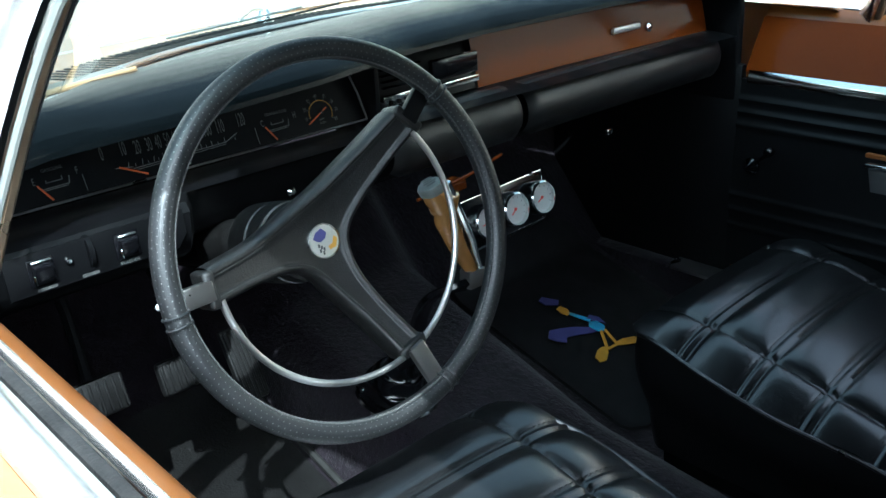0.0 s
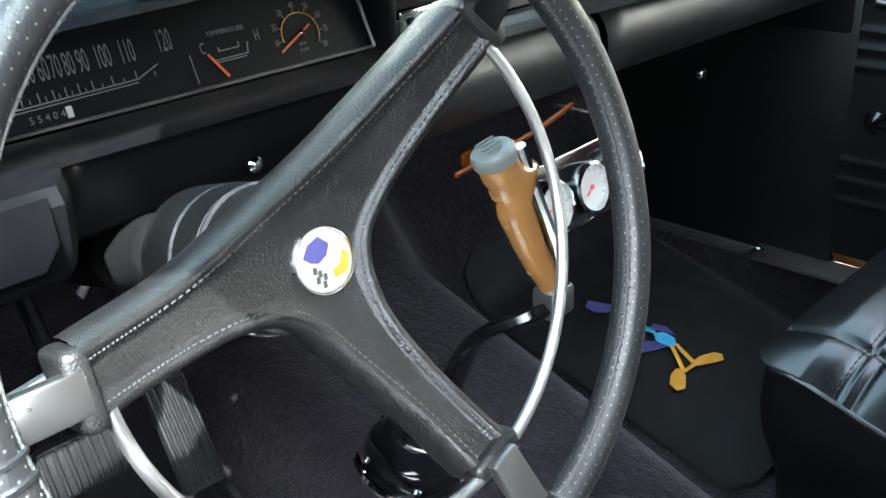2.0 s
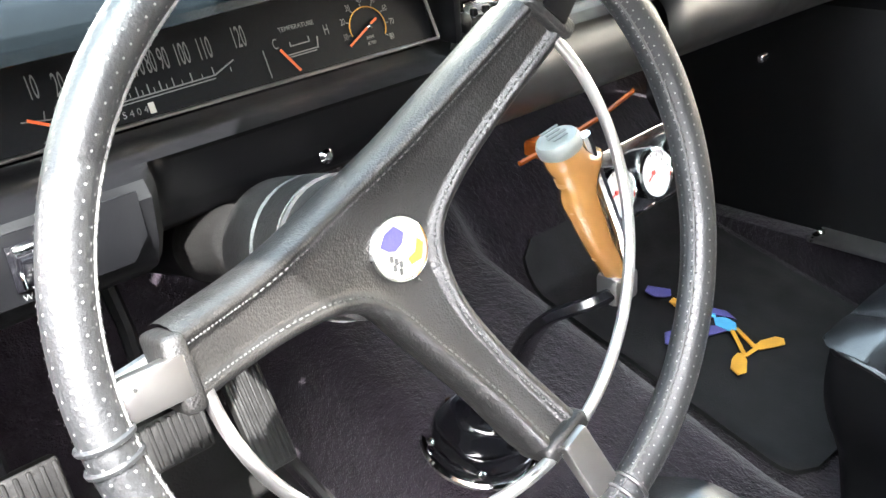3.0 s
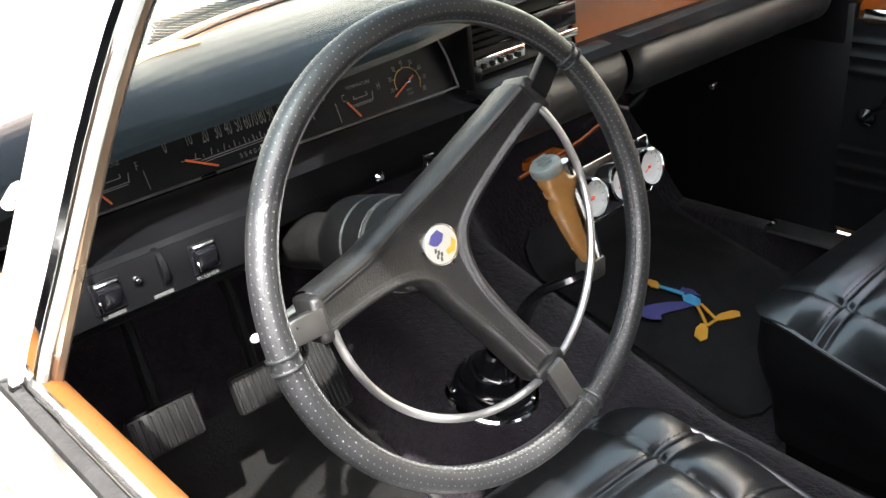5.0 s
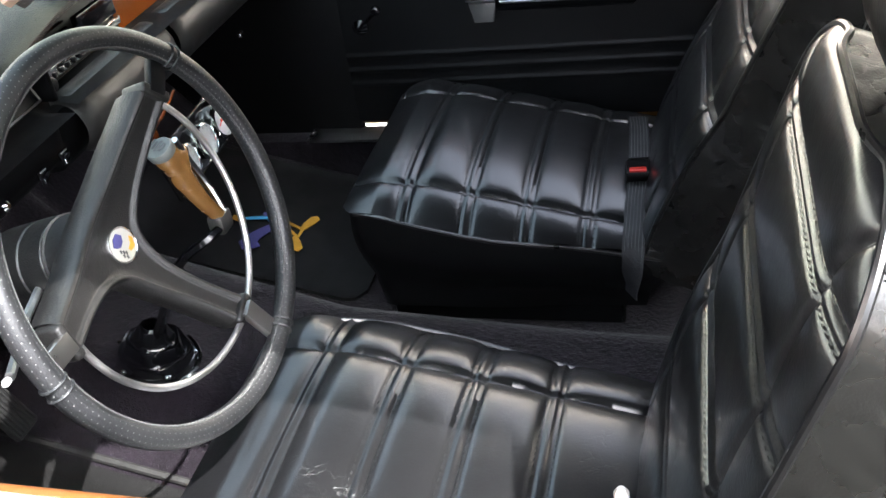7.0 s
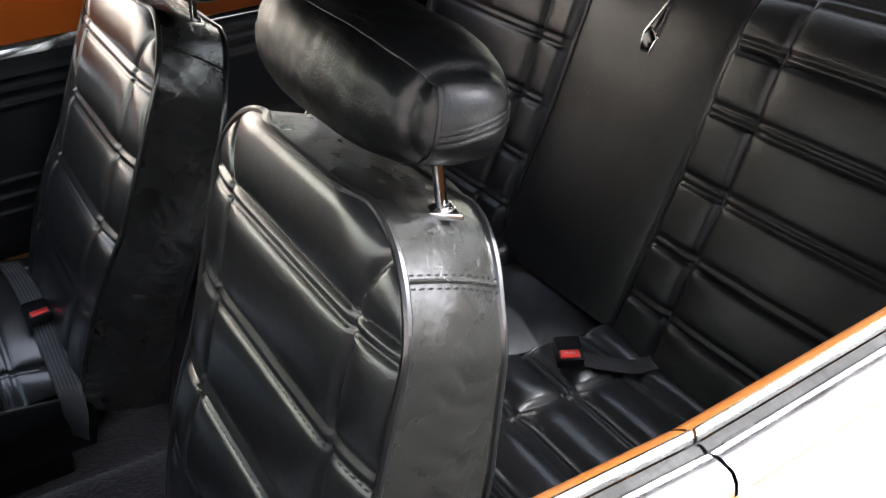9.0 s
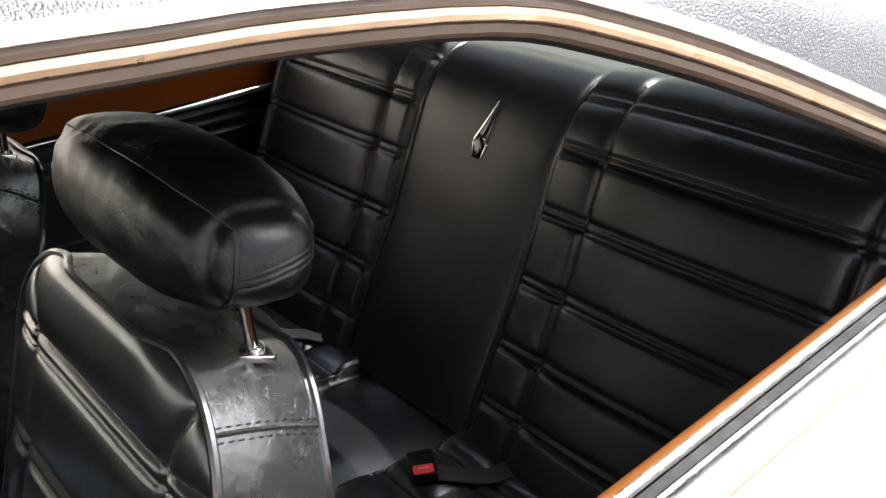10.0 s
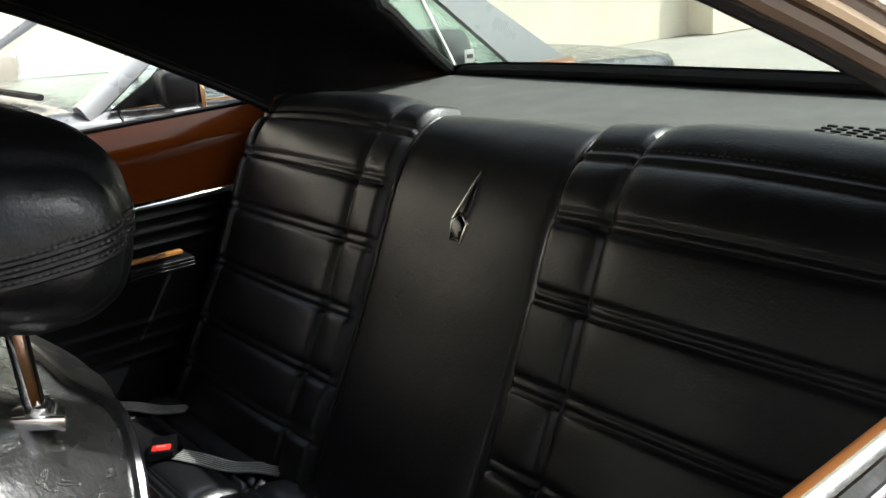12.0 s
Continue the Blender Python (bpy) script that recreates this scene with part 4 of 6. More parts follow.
# pale dots: glints painted at the dark perforations; and the laced inner seam
dots = bmesh.new()
for i, a in enumerate(np.arange(0, 360, 2.0)):
    for j, ph in enumerate(range(-96, 121, 27)):
        c = rim_pt(a + (1.0 if j % 2 else 0.0), ph, TUBE + 0.0004)
        n = (c - wpt(a + (1.0 if j % 2 else 0.0), RIM)).normalized()
        t1 = n.orthogonal().normalized()
        t2 = n.cross(t1)
        dots.faces.new([dots.verts.new(c + 0.00065 * (t1 * math.cos(q) + t2 * math.sin(q))) for q in (0, 1.05, 2.1, 3.14, 4.19, 5.24)])
tagged(part("perforation", dots, PITGLINT, wheel, "pale perforation dots"), kind="stuff")
part("seam", tube([rim_pt(a, -62, TUBE + 0.0003) for a in np.arange(0, 360, 3)], 0.0009, 6, True), DARKTHREAD, wheel)
lace = bmesh.new()
for a in np.arange(0, 360, 1.6):
    p, q = rim_pt(a, -72, TUBE + 0.0008), rim_pt(a + 0.8, -52, TUBE + 0.0008)
    d = (q - p).normalized() * 0.0005
    s = d.cross(WN).normalized() * 0.0006
    lace.faces.new([lace.verts.new(v) for v in (p - s, p + s, q + s, q - s)])
tagged(part("lacing", lace, DARKTHREAD, wheel), kind="stuff")


def arm_h(r):
    return -0.049 + 0.046 * min(1.0, r / 0.15) ** 1.5


SPOKES = tuple(zip(ARMS, (0.147, 0.137, 0.146)))
# the three sides of the spoke cover, each from one spoke's end round the hub to the next
COVER = (((0.0945, 0.1100), (0.0640, 0.0880), (0.0130, 0.0560), (-0.0370, 0.0345), (-0.0860, 0.0195), (-0.1465, 0.0115)),
         ((-0.1465, -0.0185), (-0.0900, -0.0150), (-0.0480, -0.0170), (-0.0210, -0.0285), (-0.0030, -0.0560), (0.0190, -0.0950), (0.0350, -0.1325)),
         ((0.0605, -0.1230), (0.0385, -0.0740), (0.0265, -0.0340), (0.0285, 0.0015), (0.0460, 0.0265), (0.0780, 0.0570), (0.1145, 0.0890)))


def pad_outline():
    """The edge of the spoke cover, side by side: (edge point, outward direction, spine point), all in the wheel's plane."""
    out = []
    ax = [Vector((math.cos(radians(a)), math.sin(radians(a)))) for a in ARMS]
    for side, (i, j) in zip(COVER, ((2, 0), (0, 1), (1, 2))):
        pts = [p.to_2d() for p in spline([(x, y, 0) for x, y in side], 64)]
        for k, q in enumerate(pts):
            t = pts[min(k + 1, 63)] - pts[max(k - 1, 0)]
            n = Vector((t.y, -t.x)).normalized()
            a, b = q.dot(ax[i]), q.dot(ax[j])
            out.append((q, n, ax[i] * max(0.0, a) if a > b else ax[j] * max(0.0, b)))
    return out


PAD_EDGE = pad_outline()
PAD_PROFILE = ((0.0020, -0.036), (0.0042, -0.027), (0.0048, -0.018), (0.0040, -0.009), (0.0018, -0.0026), (-0.0008, 0.0), (-0.0030, 0.0003), (-0.0050, -0.0012), (-0.0064, -0.0036))


def pad_point(k, off, dz):
    q, n, _ = PAD_EDGE[k]
    return WHEEL @ Vector((q.x + n.x * off, q.y + n.y * off, arm_h((q + n * min(off, 0.0)).length) + dz))


bm = bmesh.new()
rings = []
for k, (q, n, sp) in enumerate(PAD_EDGE):
    ring = [bm.verts.new(pad_point(k, o, z)) for o, z in PAD_PROFILE]
    inner = q - n * 0.0064
    for f in (0.35, 0.7, 1.0):
        p = inner.lerp(sp, f)
        ring.append(bm.verts.new(WHEEL @ Vector((p.x, p.y, arm_h(p.length) - 0.0036))))
    rings.append(ring)
per = len(PAD_EDGE) // 3
for k in range(len(rings)):
    if (k + 1) % per == 0:
        continue                                       # the open end of a spoke, under its clamp
    for a, b, c, d in zip(rings[k], rings[k][1:], rings[(k + 1) % len(rings)][1:], rings[(k + 1) % len(rings)]):
        bm.faces.new((a, b, c, d))
pad = part("spoke_pad", bm, WHEELPAD, wheel, "padded black three-armed spoke cover", 60)
st = bmesh.new()
for k in range(0, len(PAD_EDGE) - 1):
    if (k + 1) % per == 0:
        continue
    p, q = pad_point(k, -0.0052, -0.0004), pad_point(k + 1, -0.0052, -0.0004)
    m = max(1, int((q - p).length / 0.0026))
    for i in range(m):
        a, b = p.lerp(q, (i + 0.15) / m), p.lerp(q, (i + 0.75) / m)
        s = (b - a).cross(WN).normalized() * 0.00045
        st.faces.new([st.verts.new(v) for v in (a - s, a + s, b + s, b - s)])
tagged(part("stitching", st, DARKTHREAD, pad), kind="stuff")
for deg, r1 in SPOKES:
    m = WHEEL @ Matrix.Rotation(radians(deg), 4, "Z")
    part("clamp", rbox(0.012, 0.037, 0.032, 0.004, 3, m @ Matrix.Translation((r1 + 0.002, 0, arm_h(r1) - 0.0135))), WHEELPAD, pad, "moulded end clamp")
    part("spoke_bar", rbox(RIM - r1, 0.020, 0.010, 0.002, 2, m @ Matrix.Translation(((RIM + r1) / 2, 0, -0.006))), STEEL if deg > 180 else PLASTIC, pad, "flat metal spoke bar")
hub = part("hub", lathe([(0.029, -0.110), (0.029, -0.078), (0.026, -0.064), (0.022, -0.0545), (0.0, -0.0535)], 40, WHEEL), WHEELPAD, wheel, "padded black hub")
badge = part("badge", lathe([(0.0192, -0.0555), (0.0192, -0.0500), (0.0182, -0.0485), (0.0172, -0.0500), (0.0, -0.0500)], 40, WHEEL), CHROME, wheel, "round badge in bright ring")
part("badge_disc", lathe([(0.0170, -0.0505), (0.0168, -0.0492), (0.0, -0.0488)], 36, WHEEL), CREAM, badge, "cream enamel disc")
B = WHEEL @ Matrix.Translation((0, 0, -0.0486)) @ Matrix.Rotation(radians(-8), 4, "Z") @ Matrix.Diagonal((0.74, 0.74, 1, 1))
part("blue_patch", prism([(-0.018, 0.004), (-0.013, 0.013), (-0.004, 0.018), (0.004, 0.012), (0.001, 0.004), (-0.006, -0.001), (-0.012, 0.0)], 0.0006, B), PURPLE, badge, "blue patch")
part("yellow_patch", prism([(0.007, -0.013), (0.017, -0.010), (0.020, 0.002), (0.015, 0.006), (0.012, -0.004), (0.005, -0.008)], 0.0006, B), YELLOW, badge, "yellow patch")
for k, (x, y) in enumerate(((-0.010, -0.006), (-0.006, -0.0085), (-0.002, -0.011), (-0.008, -0.013), (-0.003, -0.0165))):
    part("print_bar", rbox(0.0028, 0.005, 0.0005, 0, 1, B @ Matrix.Translation((x, y, 0.0004))), DARKTHREAD, badge)
# satin horn ring: two arcs between the spokes
HR = 0.1415


def arc(a0, a1, n=26):
    return [wpt(a0 + (a1 - a0) * k / (n - 1), HR + 0.0015 * math.sin(math.pi * k / (n - 1)), -0.010 - 0.004 * math.sin(math.pi * k / (n - 1))) for k in range(n)]


part("horn_ring", tube(arc(ARMS[0] + 5, ARMS[1] - 4), 0.0036, 10), SATIN, wheel, "satin metal horn ring")
part("horn_ring", tube(arc(ARMS[1] + 5, 360 + ARMS[2] - 5), 0.0036, 10), SATIN, wheel, "satin metal horn ring")

column = thing("steering_column", "worn black steering column shroud with signal lever", "steering column")
part("shroud", lathe([(0.034, -0.074), (0.042, -0.082), (0.0440, -0.106), (0.0425, -0.108), (0.0425, -0.111), (0.0450, -0.113), (0.0460, -0.140), (0.0445, -0.1415), (0.0445, -0.1435), (0.0460, -0.145), (0.0460, -0.186), (0.043, -0.190), (0.030, -0.191), (0.030, -0.32)], 36, WHEEL), WHEELPAD, column)
part("ring", lathe([(0.0425, -0.1085), (0.0452, -0.1085), (0.0452, -0.1105), (0.0425, -0.1105)], 36, WHEEL), SATIN, column, "thin metal ring")
part("shaft", tube([WHEEL @ Vector((0, 0, -0.26)), WHEEL @ Vector((0, 0, -0.62))], 0.028, 12), PLASTIC, column)
lev = part("signal_lever", tube([(-0.43, 0.062, 0.930), (-0.48, 0.046, 0.930), (-0.521, 0.026, 0.931), (-0.562, 0.003, 0.938)], 0.0045, 8), SATIN, column, "bright signal lever")
part("lever_knob", lathe([(0.0018, -0.005), (0.0034, -0.003), (0.0037, 0.0005), (0.003, 0.003), (0.0012, 0.004)], 14, frame_at((-0.570, 0.0, 0.940), (0, 1, 0), (0, 0, 1))), WHITE, lev, "pale lever knob")

# ---------------------------------------------------------------- gauge pod, shifter, pedals
pod = thing("gauge_pod", "under-dash chrome panel with three white-faced gauges", "gauge panel")
PM = frame_at((0.062, 0.157, 0.818), (1, -0.02, 0.05), (-0.03, 0.22, 1))
part("panel", prism([(-0.098, -0.036), (0.066, -0.036), (0.078, -0.022), (0.078, 0.038), (-0.098, 0.038)], 0.004, PM, 0.001), GLOSSY, pod, "black panel")
part("panel_rim", tube([PM @ Vector(p) for p in ((-0.098, -0.036, 0.004), (0.066, -0.036, 0.004), (0.078, -0.022, 0.004), (0.078, 0.038, 0.004), (-0.098, 0.038, 0.004))], 0.0011, 6, True), CHROME, pod, "chrome rim")
part("bottom_strip", rbox(0.16, 0.006, 0.010, 0.002, 1, PM @ Matrix.Translation((-0.016, -0.037, 0.0))), CHROME, pod, "bright lower edge")
part("screw", lathe([(0.004, 0), (0.003, 0.004), (0.001, 0.005)], 10, PM @ Matrix.Translation((0.058, 0.038, 0.003))), CHROME, pod)
for gx, ang in ((-0.058, 200), (0.000, 215), (0.0575, 205)):
    g = part("gauge", lathe([(0.0255, 0), (0.0265, 0.012), (0.026, 0.018), (0.0235, 0.020), (0.022, 0.016), (0.0215, 0.012)], 32, PM @ Matrix.Translation((gx, 0.0, 0.003))), CHROME, pod, "chrome gauge bezel")
    f = PM @ Matrix.Translation((gx, 0.0, 0.0165))
    part("gauge_face", lathe([(0.0222, 0), (0.0222, 0.0004), (0.0, 0.0005)], 28, f), WHITE, g, "white dial")
    part("gauge_needle", rbox(0.014, 0.0016, 0.0006, 0, 1, f @ Matrix.Rotation(radians(ang), 4, "Z") @ Matrix.Translation((0.004, 0, 0.0012))), REDINK, g)
    part("gauge_hub", lathe([(0.0026, 0.0005), (0.0022, 0.002), (0.001, 0.0025)], 10, f), REDINK, g)
    for k in range(9):
        a = radians(-30 + 30 * k)
        part("tick", rbox(0.003, 0.0006, 0.0004, 0, 1, f @ Matrix.Rotation(a, 4, "Z") @ Matrix.Translation((0.0185, 0, 0.0008))), DARKTHREAD, g)

shifter = thing("gear_shifter", "amber pistol-grip gear lever with grey cap", "gear lever")
GT, GB = Vector((-0.180, 0.052, 0.942)), Vector((-0.136, 0.034, 0.822))
ax = (GT - GB).normalized()
fwd = Vector((0.94, 0.1, 0.45)).normalized()


def grip_fn(u, v):
    c = GB.lerp(GT, v)
    wide = lerp_table([(0, 0.0098), (0.25, 0.012), (0.45, 0.0145), (0.60, 0.0160), (0.70, 0.0195), (0.77, 0.0250), (0.85, 0.0185), (1, 0.0168)], v)
    deep = lin([(0, 0.011), (0.5, 0.012), (0.85, 0.0155), (1, 0.015)], v)
    off = lerp_table([(0, 0.0), (0.3, 0.003), (0.6, 0.002), (0.77, -0.0090), (0.88, -0.001), (1, 0.0)], v)
    side = ax.cross(Vector((0, 1, 0))).normalized()
    dep = ax.cross(side).normalized()
    a = 2 * math.pi * u
    return c + side * (wide * math.cos(a) + off) + dep * (deep * math.sin(a))


gr = grid(28, 30, grip_fn, True)
part("grip", gr, AMBER, shifter, "glossy amber grip")
cap = part("cap", lathe([(0.0160, -0.008), (0.0172, -0.006), (0.0176, 0.001), (0.0160, 0.004), (0.011, 0.005), (0.0, 0.0053)], 28, Matrix.Translation(GT) @ ax.to_track_quat("Z", "Y").to_matrix().to_4x4()), GREYCAP, shifter, "grey cap")
for k in range(4):
    part("cap_mark", rbox(0.003, 0.016 - 0.004 * (k % 2), 0.0006, 0, 1, Matrix.Translation(GT + ax * 0.0076) @ ax.to_track_quat("Z", "Y").to_matrix().to_4x4() @ Matrix.Translation((-0.009 + 0.006 * k, 0, 0))), INK, cap)
part("spine", tube([GT + Vector((0.016, -0.012, 0.004)), GB.lerp(GT, 0.7) + Vector((0.021, -0.006, 0)), GB.lerp(GT, 0.3) + Vector((0.019, -0.005, 0)), GB + Vector((0.012, -0.006, -0.008))], 0.0046, 8), CHROME, shifter, "chrome spine")
part("socket", rbox(0.03, 0.022, 0.026, 0.004, 2, GB + Vector((0.003, 0, -0.012))), STEEL, shifter, "dull metal socket")
LEVER = [GB + Vector((0.0, 0, -0.02)), Vector((-0.158, 0.042, 0.800)), Vector((-0.172, 0.070, 0.785)), Vector((-0.160, 0.11, 0.742)), Vector((-0.140, 0.155, 0.672)), Vector((-0.132, 0.20, 0.60))]
part("lever", tube(spline(LEVER, 24), 0.0075, 12, flat=(0.0125, 0.006, (0, 0.7, 0.7))), GLOSSY, shifter, "black steel lever")
boot = thing("shifter_boot", "glossy black gear lever boot in chrome ring", "lever boot")
BC = Matrix.Translation((-0.130, 0.215, 0.562)) @ Matrix.Rotation(radians(14), 4, "X")


def boot_fn(u, v):
    r = lin([(0, 0.056), (0.25, 0.053), (0.5, 0.043), (0.75, 0.030), (1, 0.013)], v) * (1 + 0.06 * math.sin(5 * 2 * math.pi * u + 6 * v) * math.sin(math.pi * v))
    z = lin([(0, 0.0), (0.25, 0.018), (0.5, 0.030), (0.75, 0.045), (1, 0.07)], v) + 0.004 * math.sin(22 * v)
    a = 2 * math.pi * u
    return BC @ Vector((r * math.cos(a), r * 1.05 * math.sin(a), z))


part("gaiter", grid(40, 24, boot_fn, True), GLOSSY, boot, "glossy black rubber gaiter")
part("ring", tube([BC @ Vector((0.061 * math.cos(a), 0.063 * math.sin(a), 0.002)) for a in np.linspace(0, 2 * math.pi, 37)[:-1]], 0.005, 8, True), CHROME, boot, "chrome base ring")
for a in (0.4, 1.5, 2.7, 3.9, 5.1):
    part("screw", lathe([(0.0055, 0), (0.005, 0.003), (0.002, 0.0045)], 10, BC @ Matrix.Translation((0.0545 * math.cos(a), 0.056 * math.sin(a), 0.012))), CHROME, boot)


def pedal(name, label, c, w, h, tilt, hang):
    ob = thing(name, label, "pedal")
    m = Matrix.Translation(c) @ Matrix.Rotation(radians(tilt), 4, "X")
    part("pad", rbox(w, 0.016, h, 0.005, 2, m), RUBBER, ob, "ribbed rubber pad")
    k = int(w / 0.009) if h < w else 5
    for i in range(k):
        part("rib", rbox(0.004, 0.004, h * 0.86, 0.001, 1, m @ Matrix.Translation((w * ((i + 0.5) / k - 0.5), -0.0085, 0))), RUBBER, ob)
    part("arm", tube([m @ Vector((0, 0.008, h * 0.3)), Vector(c) + Vector((0.0, 0.03, 0.10)), Vector(c) + Vector((0.0, hang, 0.22))], 0.007, 8), PLASTIC, ob)


pedal("clutch_pedal", "black ribbed rubber clutch pedal", (-0.565, 0.25, 0.732), 0.078, 0.048, -20, 0.10)
pedal("brake_pedal", "black ribbed rubber brake pedal", (-0.435, 0.272, 0.708), 0.076, 0.046, -20, 0.10)
gas = thing("accelerator_pedal", "long ribbed black accelerator pedal", "pedal")
gm = Matrix.Translation((-0.333, 0.305, 0.663)) @ Matrix.Rotation(radians(-28), 4, "X")
part("pad", rbox(0.042, 0.014, 0.11, 0.005, 2, gm), RUBBER, gas)
for i in range(6):
    part("rib", rbox(0.003, 0.004, 0.10, 0.001, 1, gm @ Matrix.Translation((-0.0165 + 0.0066 * i, -0.008, 0))), RUBBER, gas)

# ---------------------------------------------------------------- floor mats
def mat_sheet(x0, x1, y0, y1, r=0.04):
    def fn(u, v):
        y = y0 + (y1 - y0) * v
        e = min(v, 1 - v) * (y1 - y0)
        ins = r - math.sqrt(max(0.0, r * r - (r - e) ** 2)) if e < r else 0.0
        x = x0 + ins + (x1 - x0 - 2 * ins) * u
        return (x, y, floor_z(x, y) + 0.010 + 0.003 * (min(u, 1 - u) < 0.03 or min(v, 1 - v) < 0.03))
    return solid(grid(34, 34, fn), -0.006)


driver_mat = tagged(part("floor_mat", mat_sheet(-0.66, -0.262, -0.03, 0.48), MATRUBBER), "worn grey-black rubber mat in the driver's footwell", "floor mat", "floor mats")
trim_bar = part("edge_strip", tube([(-0.252, y, floor_z(-0.252, y) + 0.010) for y in np.linspace(-0.02, 0.42, 10)], 0.006, 6), DIRTY, driver_mat, "scuffed edge strip")
passenger_mat = tagged(part("floor_mat", mat_sheet(0.22, 0.60, 0.03, 0.50), RUBBER), "black rubber passenger mat with coloured applique shapes", "floor mat", "floor mats")
ML = frame_at((0.340, 0.20, floor_z(0.340, 0.20) + 0.014), (1, 0, 0), (0, 1, 0.30))


def applique(name, outline, m, label):
    part(name, prism(outline, 0.002, ML), m, passenger_mat, label)


applique("violet_patch", [(0.012, 0.150), (0.010, 0.166), (0.024, 0.172), (0.036, 0.158), (0.047, 0.146), (0.034, 0.136), (0.024, 0.140)], PURPLE, "violet patch")
applique("yellow_patch", [(0.020, 0.116), (0.022, 0.130), (0.034, 0.132), (0.041, 0.118), (0.036, 0.106), (0.026, 0.104)], YELLOW, "yellow patch")
applique("blue_bar", [(0.030, 0.108), (0.036, 0.111), (0.058, 0.072), (0.050, 0.066)], CYAN, "sky-blue bar")
applique("violet_patch", [(0.050, 0.076), (0.066, 0.082), (0.077, 0.066), (0.074, 0.046), (0.066, 0.058)], PURPLE, "violet patch")
applique("blue_patch", [(0.036, 0.056), (0.048, 0.068), (0.064, 0.060), (0.066, 0.042), (0.054, 0.032), (0.043, 0.038)], CYAN, "sky-blue patch")
applique("violet_patch", [(-0.050, 0.062), (-0.058, 0.078), (-0.040, 0.092), (-0.014, 0.084), (0.012, 0.072), (0.036, 0.056), (0.040, 0.040), (0.018, 0.046), (-0.008, 0.056), (-0.026, 0.060), (-0.036, 0.050)], PURPLE, "violet patch")
applique("yellow_bar", [(0.046, 0.038), (0.052, 0.036), (0.021, -0.006), (0.015, -0.004)], YELLOW, "yellow bar")
applique("yellow_bar", [(0.054, 0.036), (0.060, 0.034), (0.049, -0.004), (0.042, -0.004)], YELLOW, "yellow bar")
applique("yellow_bar", [(0.015, -0.004), (0.018, -0.009), (0.048, -0.010), (0.048, -0.004)], YELLOW, "yellow bar")
applique("yellow_patch", [(0.020, -0.002), (0.010, -0.014), (-0.010, -0.026), (-0.024, -0.022), (-0.022, -0.008), (-0.004, 0.002), (0.012, 0.004)], YELLOW, "yellow patch")
applique("yellow_patch", [(0.044, -0.002), (0.064, -0.002), (0.090, -0.010), (0.097, -0.020), (0.088, -0.028), (0.070, -0.022), (0.046, -0.012)], YELLOW, "yellow patch")


# ---------------------------------------------------------------- quilted seats
def quilt(s, t, across, along, half, length, puff, soft=0.013):
    """Height of a quilted cover at (s across, t along): padding between seams, and the grooves of the seams.
    across: t of double seams from side to side; along: s of single seams from end to end."""
    g, full = 0.0, 1.0
    for d in (half - abs(s) + 0.02, t + 0.02, length - t + 0.02):
        full *= 1 - math.exp(-max(0.0, d) / soft)
    for c in across:
        e = abs(t - c)
        full *= 1 - math.exp(-abs(e - 0.0075) / soft)
        g -= 0.0030 * math.exp(-((e - 0.0075) / 0.0026) ** 2)
    for c in along:
        e = abs(s - c)
        full *= 1 - math.exp(-e / soft)
        g -= 0.0040 * math.exp(-(e / 0.0035) ** 2)
    return g + puff * full


def seam_marks(points, step=0.0042, w=0.0007, lift=0.0012):
    """Thread: short dashes along a polyline of (point, normal)."""
    bm = bmesh.new()
    for (p, n), (q, _) in zip(points[::2], points[1::2]):
        d = (q - p)
        if d.length < 1e-6:
            continue
        s = d.cross(n).normalized() * w
        o = n * lift
        bm.faces.new([bm.verts.new(v + o) for v in (p - s, p + s, q + s, q - s)])
    return bm


SC = -0.366                       # middle of the driver's seat
CW, CL = 0.242, 0.500              # cushion: half width, length

CROSS = (0.095, 0.195, 0.288, 0.385)


def cushion_pt(s, t, h=True):
    """Cushion top; t runs from the front edge to the back."""
    y = -0.005 - t
    z = 0.644 - 0.232 * max(0.0, t - 0.05) - 1.2 * max(0.0, 0.05 - t) ** 2
    a = abs(s) / CW
    z -= 0.010 * max(0.0, (a - 0.72) / 0.28) ** 2.4
    if h:
        z += quilt(s, t, CROSS, (-0.168, 0.150), CW, CL, 0.0080, 0.013) + 0.032 * max(0.0, 1 - a ** 2.2) * min(1.0, t / 0.13)
    return Vector((SC + 0.027 + s, y, z))


def outline_half(t, side):
    """Half width of the cushion along its length, on its left (-1) or right (1): rounded front corners, a slight taper to the back."""
    w = CW - 0.016 * max(0.0, (t - 0.25) / 0.2) + 0.010 * math.sin(math.pi * min(1.0, t / 0.36))
    r = 0.015 if side < 0 else 0.030
    if t < r:
        w -= r - math.sqrt(max(0.0, r * r - (r - t) ** 2))
    if side > 0:                                       # the right-hand front corner is cut back further
        w -= 0.052 * max(0.0, 1 - t / 0.17) ** 1.5
    return w


